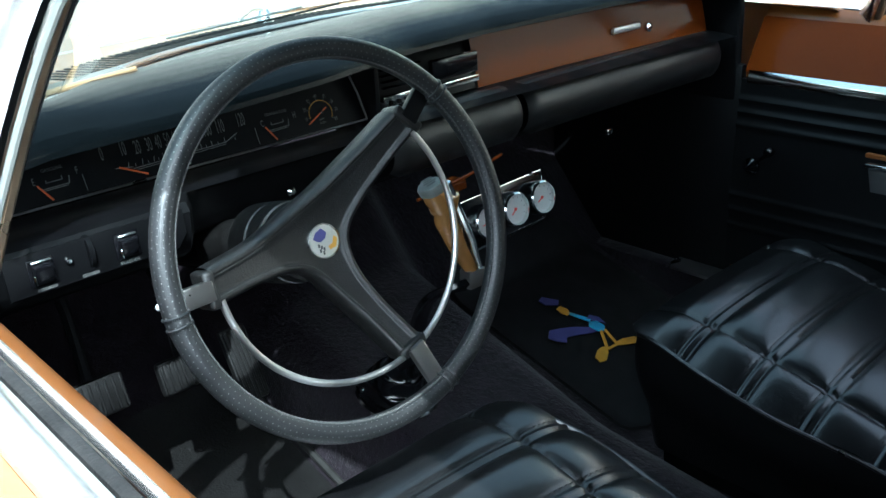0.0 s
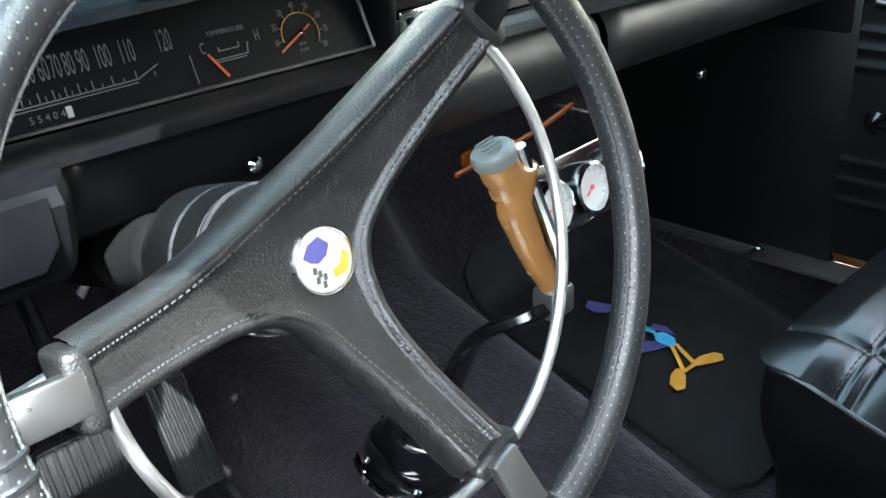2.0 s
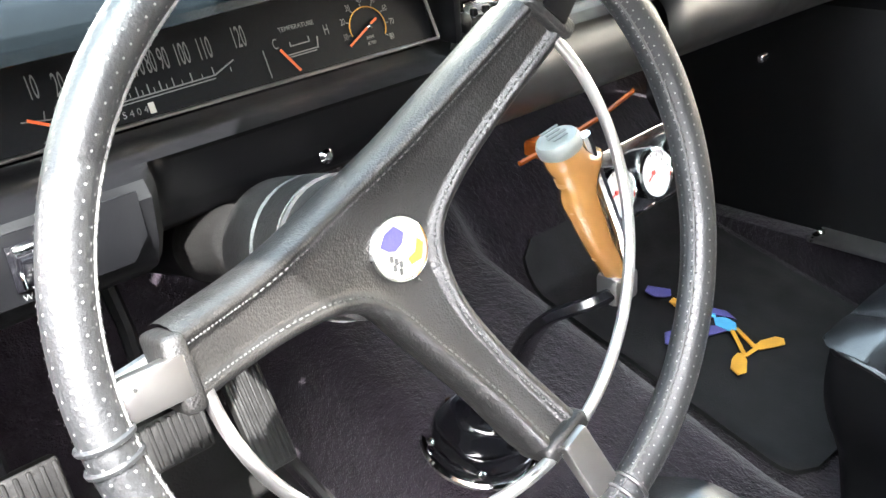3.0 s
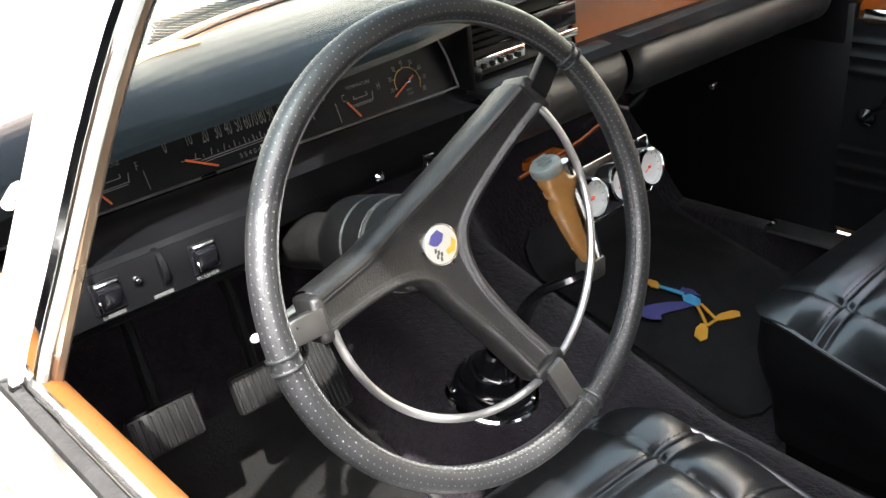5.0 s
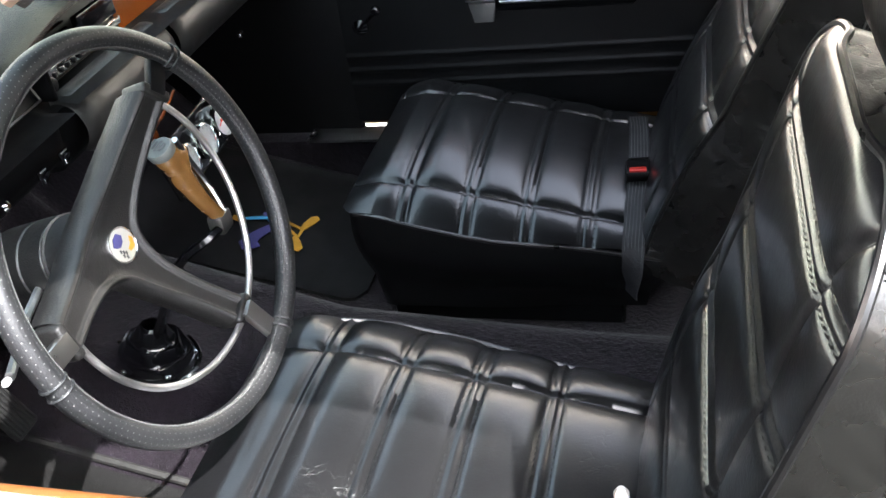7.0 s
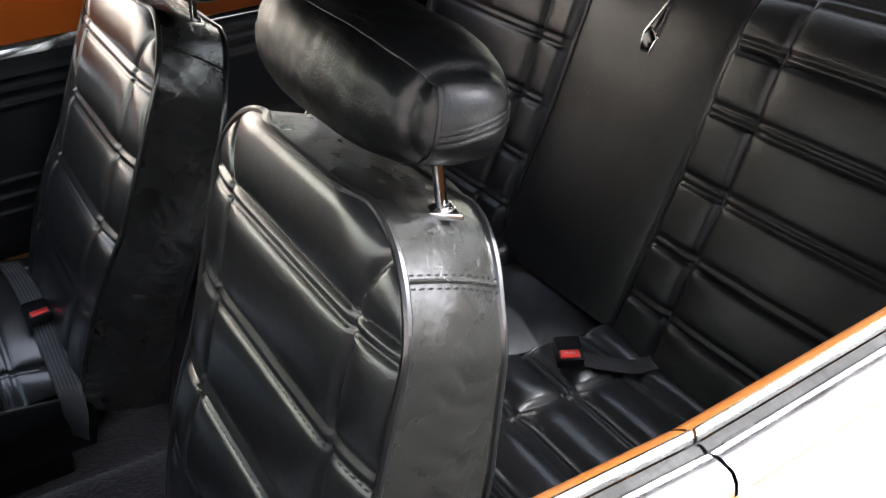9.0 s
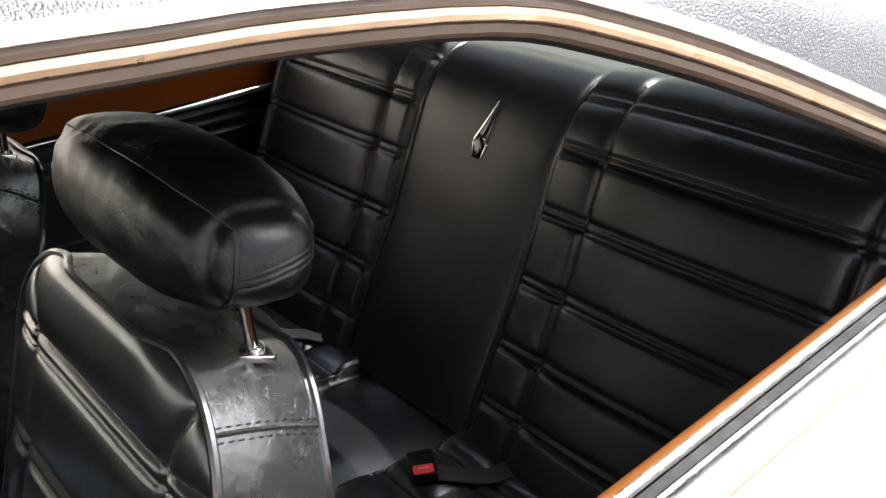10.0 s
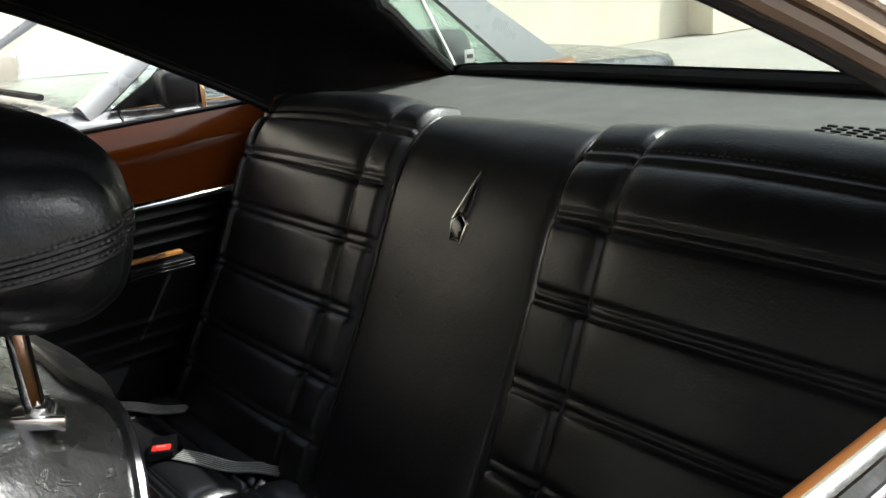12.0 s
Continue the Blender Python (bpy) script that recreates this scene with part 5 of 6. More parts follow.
def front_seat():
    ob = thing("bucket_seat", "black quilted vinyl bucket seat with adjustable headrest", "car seat", "front bucket seats")
    cu = part("cushion", grid(110, 130, lambda u, v: cushion_pt((1 - u) * -outline_half(v * CL, -1) + u * outline_half(v * CL, 1), v * CL)), VINYL, ob, "black quilted vinyl cushion", 80)
    edge = [(i, 1) for i in np.linspace(CL, 0.0, 26)] + [(i, -1) for i in np.linspace(0.0, CL, 26)]
    rim = [cushion_pt(sg * outline_half(t, sg), t, False) for t, sg in edge]
    part("piping", tube([p + Vector((0, 0, 0.002)) for p in rim], 0.0034, 8), PIPING, cu, "rolled vinyl piping")

    def skirt(u, v):
        k = u * (len(rim) - 1)
        i = min(int(k), len(rim) - 2)
        p = rim[i].lerp(rim[i + 1], k - i)
        c = Vector((SC + 0.027, -0.22, p.z))
        inn = (c - p).normalized()
        return Vector((p.x, p.y, 0)) + inn * (0.004 - 0.012 * math.sin(math.pi * min(1, v * 1.5)) + 0.03 * v) + Vector((0, 0, p.z + (0.43 - p.z) * v))
    part("skirt", grid(104, 14, skirt), TRIMVINYL, cu, "plain black vinyl skirt")
    part("runner", rbox(0.03, 0.40, 0.05, 0.004, 1, (SC - 0.15, -0.24, 0.405)), PLASTIC, ob)
    part("runner", rbox(0.03, 0.40, 0.05, 0.004, 1, (SC + 0.15, -0.24, 0.405)), PLASTIC, ob)
    part("base", rbox(0.34, 0.38, 0.06, 0.01, 2, (SC, -0.24, 0.47)), HEADLINER, ob)
    th = []
    up = Vector((0, 0, 1))
    for t in CROSS:
        for o in (-0.0105, 0.0105):
            w0, w1 = 0.006 - outline_half(t, -1), outline_half(t, 1) - 0.006
            n = int((w1 - w0) / 0.0046)
            th += [(cushion_pt(w0 + (w1 - w0) * k / n, t + o) + Vector((0, 0, 0.0)), up) for k in range(n + 1 - (n + 1) % 2)]
    tagged(part("stitching", seam_marks(th, w=0.0008), SEAMTHREAD, cu), kind="stuff")

    # backrest: leaning back, rounded top, padded front and plain sides
    B0, LEN = Vector((SC, -0.497, 0.526)), 0.588
    bu = Vector((0, -0.295, 0.955)).normalized()
    bn = Vector((0, bu.z, -bu.y))
    ROWS = (0.164, 0.276, 0.388, 0.500)

    def half(t):
        w = lin([(0, 0.195), (0.25, 0.208), (0.50, 0.205), (LEN, 0.198)], t)
        r = 0.094
        e = LEN - t
        if e < r:
            w -= (r - math.sqrt(max(0.0, r * r - (r - e) ** 2)))
        return w

    def seam_at(t):
        """Offset of the seam between the middle and the bolsters: it curves out to the edge above the last row."""
        return 0.136 if t < 0.5 else 0.136 + 0.046 * ((t - 0.5) / 0.097) ** 1.6

    def front(s, t, h=True):
        w = half(t)
        a = min(1.0, abs(s) / w)
        d = 0.004 - 0.012 * max(0.0, (a - 0.55) / 0.45) ** 2 - 0.003 * max(0.0, (t - LEN + 0.06) / 0.06) ** 2 + 0.012 * math.sin(math.pi * min(1, t / 0.3))
        if h:
            edge = max(0.0, min(1.0, min(w - abs(s), LEN - t) / 0.016))
            q = quilt(s, t, ROWS, (-seam_at(t), seam_at(t)), w, LEN, 0.0072, 0.012)
            d += q * math.sqrt(edge * (2 - edge))
        return B0 + Vector((s, 0, 0)) + bu * t + bn * d
    bk = part("backrest", grid(120, 160, lambda u, v: front((2 * u - 1) * half(LEN * (1 - (1 - v) ** 1.5)), LEN * (1 - (1 - v) ** 1.5))), VINYL, ob, "black quilted vinyl backrest", 80)
    wt = half(LEN)
    turn = [LEN - 0.094 + 0.094 * math.sin(a) for a in np.linspace(0.0, math.pi / 2, 24)]
    up_side = list(np.linspace(0.0, LEN - 0.094, 30))[:-1] + turn
    edge = [(half(t), t) for t in up_side] + [(wt * (1 - k / 10), LEN) for k in range(1, 20)] + [(-half(t), t) for t in up_side[::-1]]
    raw = [front(s, t, False) for s, t in edge]
    far = [0.0]
    for a, b in zip(raw, raw[1:]):
        far.append(far[-1] + (b - a).length)
    rimf = []
    for d in np.linspace(0.0, far[-1], 160):
        i = min(max(k for k in range(len(far)) if far[k] <= d + 1e-9), len(raw) - 2)
        rimf.append(raw[i].lerp(raw[i + 1], (d - far[i]) / max(1e-9, far[i + 1] - far[i])))
    cen = B0 + bu * (LEN * 0.5)

    def thick(p):
        f = max(0.0, min(1.0, (p.z - 0.55) / 0.5))
        return 0.135 - 0.030 * f
    rimb = []
    for p in rimf:
        out = abs(p.x - SC) / 0.2
        high = max(0.0, min(1.0, (p.z - 0.88) / 0.16))
        rimb.append(p - bn * thick(p) - bu * (0.006 * high + 0.020 * high * out ** 3) + Vector((SC - p.x, 0, 0)) * (0.05 + 0.07 * high))
    part("piping", tube([p + bn * 0.003 for p in rimf], 0.0042, 8), PIPING, bk, "rolled vinyl piping")
    part("piping", tube(rimb, 0.0042, 8), PIPING, bk, "rolled vinyl piping")

    def shell(u, v):
        k = u * (len(rimf) - 1)
        i = min(int(k), len(rimf) - 2)
        p, q = rimf[i].lerp(rimf[i + 1], k - i), rimb[i].lerp(rimb[i + 1], k - i)
        out = (p - cen)
        out = (out - bn * out.dot(bn)).normalized()
        way = p.z * 0.9 + 0.35 * (p - q).length * v + 0.012 * noise.noise(p * 22 + Vector((0, v * 4, 0)))
        fold = noise.noise(Vector((p.x * 10 + 3, way * 95, v * 1.8)))
        crease = 0.0012 * (1 - 2.2 * abs(fold)) + 0.0014 * noise.noise(p * 26 + Vector((0, v * 3, 0)))
        topf = max(0.0, min(1.0, (p.z - 1.00) / 0.06))
        return p.lerp(q, v) + out * ((0.008 - 0.004 * topf) * math.sin(math.pi * v) + crease * (1 - 0.7 * topf) * math.sin(math.pi * v))
    part("side_band", grid(420, 36, shell), VINYL_SIDE, bk, "creased plain vinyl side band")
    def back(u, v):
        """The back: from the rear piping in to the middle, slightly bulged."""
        k = u * (len(rimb) - 1)
        i = min(int(k), len(rimb) - 2)
        p = rimb[i].lerp(rimb[i + 1], k - i)
        return Vector((SC + (p.x - SC) * (1 - v), p.y, p.z)) - bn * 0.022 * math.sin(math.pi / 2 * v) - bu * 0.006 * v
    part("back_panel", grid(150, 9, back), TRIMVINYL, bk, "plain black back panel")
    th = []
    for t in ROWS:
        w = half(t) - 0.01
        n = int(2 * w / 0.0046)
        for o in (-0.0105, 0.0105):
            th += [(front(-w + 2 * w * k / n, t + o), bn) for k in range(n + 1 - (n + 1) % 2)]
    joins = [min(np.linspace(0.0, 1.0, 800), key=lambda u: (shell(u, 0.0) - front(sg * half(0.554), 0.554, False)).length) for sg in (1, -1)]
    # the stitched joins across the side band, a hand below the top
    for u in joins:
        for du in (-0.0035, 0.0035):
            th += [(shell(u + du, v), Vector((u - 0.5, 0, 0)).normalized() * -1) for v in np.linspace(0.02, 0.98, 24)]
    tagged(part("stitching", seam_marks(th, w=0.0008), SEAMTHREAD, bk), kind="stuff")
    for u in joins:
        part("join", tube([shell(u, v) for v in np.linspace(0.0, 1.0, 14)], 0.0022, 6), VINYL_SIDE, bk, "raised sewn join")

    # headrest: a fat pillow on two chrome posts
    HC = Vector((SC + 0.006, -0.742, 1.151))
    HL, HD, HH, HP = 0.172, 0.066, 0.057, 2.7
    HROT = Matrix.Rotation(radians(12), 3, "X")

    def pillow(dx, dy, dz, lift=0.0):
        """The pillow's surface in the direction given, lifted by a little."""
        f = (abs(dx) ** HP + abs(dy) ** HP + abs(dz) ** HP) ** (-1 / HP)
        p = Vector((dx * f * HL, dy * f * HD, dz * f * HH))
        n = Vector((math.copysign(abs(dx * f) ** (HP - 1), dx) / HL, math.copysign(abs(dy * f) ** (HP - 1), dy) / HD, math.copysign(abs(dz * f) ** (HP - 1), dz) / HH)).normalized()
        g = -0.0035 * math.exp(-((abs(p.x) - 0.148) / 0.006) ** 2) - 0.003 * math.exp(-((p.y - 0.046) / 0.006) ** 2) * (p.z > 0) * (abs(p.x) < 0.15)
        w = 0.0012 * noise.noise(p * 28) + 0.0007 * noise.noise(p * 75)
        return HC + HROT @ (p + n * (g + w + lift)), HROT @ n

    def pillow_grid(u, v):
        a, b = 2 * math.pi * u, math.pi * (0.002 + 0.996 * v)
        return pillow(-math.cos(b), math.sin(b) * math.cos(a), math.sin(b) * math.sin(a))[0]
    hr = part("headrest", grid(72, 110, pillow_grid, True), HEADSHADE, ob, "plump black vinyl headrest", 80)
    th = []

    def row(dirs):
        pts = [pillow(*d, 0.0004) for d in dirs]
        th.extend(pts[:len(pts) - len(pts) % 2])
    for sg in (-1, 1):
        cap = [(sg, 0.46, z) for z in np.linspace(0.50, -0.95, 60)]
        part("seam", tube([pillow(d[0], d[1], d[2], -0.0008)[0] for d in cap[::2]], 0.0026, 8), HEADSHADE, hr, "rolled end seam")
        row([(d[0], d[1] + 0.07, d[2]) for d in cap])
        row([(d[0], d[1] - 0.07, d[2]) for d in cap])
        # three narrow sewn bands, close together, that climb from the end seam to the back
        for dz in (-0.30, -0.21, -0.12):
            ring = [(sg * math.cos(radians(a)), math.sin(radians(a)), dz + 0.55 * (24 - a) / 99) for a in np.linspace(24, -75, 80)]
            part("seam", tube([pillow(*d, -0.0007)[0] for d in ring[::2]], 0.0019, 8), HEADSHADE, hr, "rolled stitched band")
            row([(d[0], d[1], d[2] + 0.045) for d in ring])
    top = [(x, 0.68, 0.75) for x in np.linspace(-1.5, 1.5, 140)]
    row(top)
    part("top_seam", tube([pillow(*d, -0.0004)[0] for d in top[::3]], 0.0013, 6), VINYL, hr)
    tagged(part("stitching", seam_marks(th, w=0.0007, lift=0.0010), SEAMTHREAD, hr), kind="stuff")
    for sg in (-1, 1):
        k = min(range(1000), key=lambda k: abs(shell(0.3 + 0.4 * k / 1000, 0.56).x - SC - sg * 0.121))
        foot = shell(0.3 + 0.4 * k / 1000, 0.56)
        part("post", tube([foot + Vector((0, 0, -0.02)), foot + Vector((0, 0.004, 0.075))], 0.0052, 16), CHROME, hr, "chrome post")
        m = Matrix.Translation(foot + Vector((0, 0, 0.001))) @ Matrix.Rotation(radians(10), 4, "X") @ Matrix.Rotation(radians(sg * 8), 4, "Y")
        tri = [(sg * 0.0174, -0.0066), (-sg * 0.003, -0.013), (-sg * 0.014, -0.004), (-sg * 0.010, 0.008), (-sg * 0.0054, 0.0186)]
        part("bezel", prism(tri if sg < 0 else tri[::-1], 0.003, m, 0.0008), BRIGHTWORK, bk, "chrome post bezel")
        lip = Matrix.Translation(foot + Vector((sg * 0.007, 0.006, 0.003))) @ Matrix.Rotation(radians(-sg * 48), 4, "Z")
        part("bezel_lip", rbox(0.036, 0.0045, 0.0065, 0.0015, 2, lip), BRIGHTWORK, bk, "raised chrome lip")
        part("bezel_hole", lathe([(0.0072, 0.003), (0.0066, 0.008), (0.005, 0.009)], 16, m), BRIGHTWORK, bk)
        part("bezel_screw", lathe([(0.0038, 0.003), (0.0034, 0.0055), (0.0015, 0.0065)], 12, m @ Matrix.Translation((-sg * 0.005, -0.006, 0))), STEEL, bk)
    return ob


driver_seat = front_seat()
passenger_seat = copy_thing(driver_seat, Matrix.Translation((0.732, 0, 0)))
# the passenger's backrest is let back a little further
PIVOT = Vector((0, -0.58, 0.80))
RECLINE = Matrix.Translation(PIVOT + Vector((0, 0, -0.015))) @ Matrix.Rotation(radians(7), 4, "X") @ Matrix.Translation(-PIVOT)
for piece in passenger_seat.children:
    if piece.name.startswith(("backrest", "headrest")):
        lower = -0.012 if piece.name.startswith("headrest") else 0.0
        piece.matrix_basis = RECLINE @ Matrix.Translation((0, 0, lower)) @ piece.matrix_basis

# ---------------------------------------------------------------- rear bench
RB = [(-1.215, 0.545), (-1.25, 0.62), (-1.292, 0.70), (-1.335, 0.785), (-1.377, 0.880), (-1.416, 0.965), (-1.455, 1.020), (-1.505, 1.050), (-1.56, 1.045)]
RBP = spline([(0, y, z) for y, z in RB], 241)
RBL = [0.0]
for a, b in zip(RBP, RBP[1:]):
    RBL.append(RBL[-1] + (b - a).length)
RLEN, RHALF = RBL[-1], 0.670


def bench_base(t):
    k = min(range(len(RBL)), key=lambda i: abs(RBL[i] - t)) if not 0 <= t <= RLEN else max(0, min(len(RBL) - 2, int(np.searchsorted(RBL, t) - 1)))
    f = (t - RBL[k]) / max(1e-9, RBL[k + 1] - RBL[k])
    p = RBP[k].lerp(RBP[k + 1], f)
    d = (RBP[k + 1] - RBP[k]).normalized()
    return p, Vector((0, d.z, -d.y))


def t_at_z(z):
    return next(l for l, p in zip(RBL, RBP) if p.z >= z)


T_CROSS = [t_at_z(z) for z in (0.605, 0.686, 0.775, 0.873, 0.960)]
T_TOP = t_at_z(1.030)


MID, MIDW = 0.016, 0.164          # middle and half width of the smooth centre panel


def bench(s, t):
    p, n = bench_base(t)
    a, c0 = abs(s), abs(s - MID)
    d = 0.0
    if c0 < MIDW:
        d += 0.006 * (1 - (c0 / MIDW) ** 4) - 0.004
    else:
        q = quilt(s, t, [T_TOP], (-0.242, 0.254, -0.618, 0.612), RHALF, RLEN, 0.009)
        for c in T_CROSS:
            q -= 0.0055 * math.exp(-((t - c) / 0.0036) ** 2) + 0.0042 * math.exp(-((t - c - 0.013) / 0.0034) ** 2)
            q -= 0.0018 * math.exp(-((t - c - 0.006) / 0.016) ** 2)
        d += q * min(1.0, (c0 - MIDW) / 0.012)
        d -= 0.05 * max(0.0, (a - 0.625) / 0.045) ** 2
        d += 0.012 * math.sin(math.pi * min(1.0, (c0 - MIDW) / 0.42))
    d -= 0.010 * math.exp(-((c0 - MIDW) / 0.006) ** 2)
    return Vector((s, p.y, p.z)) + n * d


bench_ob = thing("rear_bench_seat", "black quilted vinyl rear bench with smooth centre panel", "car seat")
rb = part("backrest", grid(260, 170, lambda u, v: bench((2 * u - 1) * RHALF, v * RLEN)), BENCHSHADE, bench_ob, "black quilted vinyl backrest", 80)
for s in (MID - MIDW, MID + MIDW):
    part("piping", tube([bench(s, t) + bench_base(t)[1] * 0.006 for t in np.linspace(0.05, RLEN, 60)], 0.0038, 8), PIPING, rb, "rolled vinyl piping")
for s in (-0.242, 0.254):
    part("piping", tube([bench(s, t) + bench_base(t)[1] * 0.0015 for t in np.linspace(0.05, RLEN, 60)], 0.0016, 6), DARKTHREAD, rb, "thread line")
for sg in (-1, 1):
    part("side", solid(grid(30, 6, lambda u, v: bench(sg * RHALF, u * RLEN) + Vector((0, -0.16 * v, -0.05 * v))), 0.01), VINYL_SIDE, rb)
th = []
for o in (-0.0105, 0.0105):
    for x0, x1 in ((0.190, 0.248), (0.248, 0.61)):
        for sg in (-1, 1):
            n = int((x1 - x0) / 0.0048)
            n -= (n + 1) % 2
            th += [(bench(sg * (x0 + (x1 - x0) * k / n), T_TOP + o), bench_base(T_TOP)[1]) for k in range(n + 1)]
tagged(part("stitching", seam_marks(th, w=0.0007), SEAMTHREAD, rb), kind="stuff")
# chrome pendant on the centre panel
PT = frame_at(bench(0.007, t_at_z(0.965)) + bench_base(t_at_z(0.965))[1] * 0.003, (1, 0, 0), -bench_base(t_at_z(0.965))[1].cross(Vector((1, 0, 0))))
for sg in (-1, 1):
    part("ornament", tube([PT @ Vector((-0.014, 0.037, 0.001)), PT @ Vector((sg * 0.0135, -0.033, 0.002))], 0.0021, 6), BRIGHTWORK, rb, "slim chrome pendant bar")
part("ornament_field", prism([(-0.0134, 0.031), (-0.0122, 0.031), (0.0040, -0.022), (-0.0040, -0.022)], 0.0012, PT), GLOSSY, rb, "black middle of the pendant")
PMX = frame_at(bench(0.008, t_at_z(0.925)) + bench_base(t_at_z(0.925))[1] * 0.002, (1, 0, 0), -bench_base(t_at_z(0.925))[1].cross(Vector((1, 0, 0))))
part("ornament_tip", prism([(-0.014, 0.007), (0.0, 0.018), (0.014, 0.007), (0.009, -0.014), (-0.009, -0.014)], 0.002, PMX, 0.0005), GLOSSY, rb, "black shield field")
part("ornament_rim", tube([PMX @ Vector(p) for p in ((-0.0155, 0.008, 0.002), (0.0, 0.020, 0.002), (0.0155, 0.008, 0.002), (0.010, -0.016, 0.002), (-0.010, -0.016, 0.002))], 0.0021, 6, True), BRIGHTWORK, rb)


def rear_cushion(s, t):
    """Cushion; t runs forwards from the backrest. Two padded seats either side of a smooth, lower middle."""
    y = -1.25 + t
    a = abs(s)
    z = 0.524 + 0.030 * min(1.0, t / 0.3) - 1.6 * max(0.0, t - 0.36) ** 2
    if a < 0.128:
        z += 0.014 * (1 - (a / 0.128) ** 3)
    else:
        z += (quilt(s, t, (0.09, 0.19, 0.29, 0.38), (-0.245, 0.245, -0.60, 0.60), 0.66, 0.44, 0.014, 0.013) + 0.014) * min(1.0, (a - 0.126) / 0.014)
    return Vector((s, y, z))


rc = part("cushion", grid(240, 110, lambda u, v: rear_cushion((2 * u - 1) * 0.655, v * 0.44)), VINYL, bench_ob, "black quilted vinyl cushion", 80)
part("skirt", grid(40, 6, lambda u, v: rear_cushion((2 * u - 1) * 0.655, 0.44) + Vector((0, 0.01 * math.sin(3 * v), -0.16 * v))), VINYL_SIDE, rc)
part("piping", tube([rear_cushion((2 * u - 1) * 0.655, 0.44) for u in np.linspace(0, 1, 60)], 0.0038, 8), PIPING, rc, "rolled vinyl piping")
for s in (-0.134, 0.134):
    part("piping", tube([rear_cushion(s, t) + Vector((0, 0, 0.004)) for t in np.linspace(0.0, 0.44, 40)], 0.0028, 8), VINYL, rc, "rolled vinyl piping")
th = []
for t in (0.09, 0.19, 0.29, 0.38):
    for o in (-0.0105, 0.0105):
        for sg in (-1, 1):
            n = 108
            th += [(rear_cushion(sg * (0.15 + 0.49 * k / n), t + o), Vector((0, 0, 1))) for k in range(n)]
tagged(part("stitching", seam_marks(th, w=0.0008), SEAMTHREAD, rc), kind="stuff")


def belt(name, points, web, owner, width=0.017, up=(0, 0, 1), ribs=0, thread=None):
    """Flat webbing along a curve, with pale woven ribs standing a little proud of it."""
    pts = spline(points, 20)
    ob = part(name, tube(pts, 0.01, 8, flat=(width, 0.0012, up)), web, owner)
    lines = []
    for r in range(ribs):
        f = (2 * (r + 0.5) / ribs - 1) * 0.88 * width
        line = []
        for i, p in enumerate(pts):
            d = (pts[min(i + 1, len(pts) - 1)] - pts[max(i - 1, 0)]).normalized()
            line.append(p + d.cross(Vector(up)).normalized() * f + Vector(up) * 0.0011)
        lines.append(tube(line, 0.0007 * width / 0.017, 5))
    if lines:
        tagged(part("ribs", merge(*lines), thread or WEBLIT, ob, "woven ribs"), kind="stuff")
    return ob


def on_cushion(x, y, up=0.003):
    """A point lying on the rear cushion, over its seams."""
    return (x, y, max(rear_cushion(x + a, y + 1.25 + b).z for a in (-0.012, 0, 0.012) for b in (-0.012, 0, 0.012)) + up)


def buckle(pos, yaw, label, tail, web, ribs):
    ob = thing("seat_belt", label, "seat belt", "rear seat belts")
    m = Matrix.Translation(pos) @ Matrix.Rotation(radians(yaw), 4, "Z")
    part("buckle", rbox(0.060, 0.040, 0.016, 0.004, 2, m), PLASTIC, ob, "black plastic buckle")
    part("button", rbox(0.020, 0.030, 0.008, 0.003, 2, m @ Matrix.Translation((0.016, 0, 0.006))), BUTTON, ob, "red release button")
    part("legend", lettering("PRESS", 0.0060, m @ Matrix.Translation((0.016, 0, 0.0104)) @ Matrix.Rotation(radians(90), 4, "Z")), WHITE, ob)
    belt("webbing", tail, web, ob, ribs=ribs)
    return ob


buckle(on_cushion(-0.185, -1.104, 0.009), 150, "black seat belt buckle with red button on the back seat",
       [on_cushion(*p) for p in ((-0.205, -1.117), (-0.228, -1.145), (-0.247, -1.178), (-0.258, -1.215))], WEB, 0)
buckle(on_cushion(0.412, -1.103, 0.009), 150, "black buckle and grey webbing lying on the rear cushion",
       [on_cushion(*p) for p in ((0.385, -1.115), (0.35, -1.135), (0.31, -1.165), (0.27, -1.195), (0.24, -1.215))], WEBGREY, 6)
loose = thing("seat_belt", "grey seat belt webbing lying across the rear cushion", "seat belt", "rear seat belts")
belt("webbing", [on_cushion(*p) for p in ((0.650, -1.106), (0.62, -1.140), (0.59, -1.172), (0.553, -1.207))], WEBGREY, loose, 0.018, ribs=7)


def on_seat(x, y=-0.462, up=0.003):
    """A point lying on the passenger's front cushion."""
    s = x - 0.732 - SC - 0.027
    return (x, y, max(cushion_pt(s + a, -0.005 - y + b).z for a in (-0.012, 0, 0.012) for b in (-0.012, 0, 0.012)) + up)


front_belt = thing("seat_belt", "grey ribbed seat belt buckled across the back of the front cushion", "seat belt", "front seat belts")
edge = on_seat(0.172)
belt("webbing", [on_seat(0.56, -0.447), on_seat(0.50, -0.453), on_seat(0.44, -0.457), on_seat(0.385, -0.460)], WEB, front_belt, 0.018, ribs=6, thread=WEBGREY)
belt("webbing", [on_seat(0.31), on_seat(0.26), on_seat(0.21), edge, (0.158, -0.462, edge[2] - 0.014), (0.150, -0.460, edge[2] - 0.045), (0.148, -0.458, edge[2] - 0.085)], WEB, front_belt, 0.018, ribs=6, thread=WEBGREY)
fb = Matrix.Translation(on_seat(0.335, -0.461, 0.010)) @ Matrix.Rotation(radians(183), 4, "Z") @ Matrix.Rotation(radians(-6), 4, "Y")
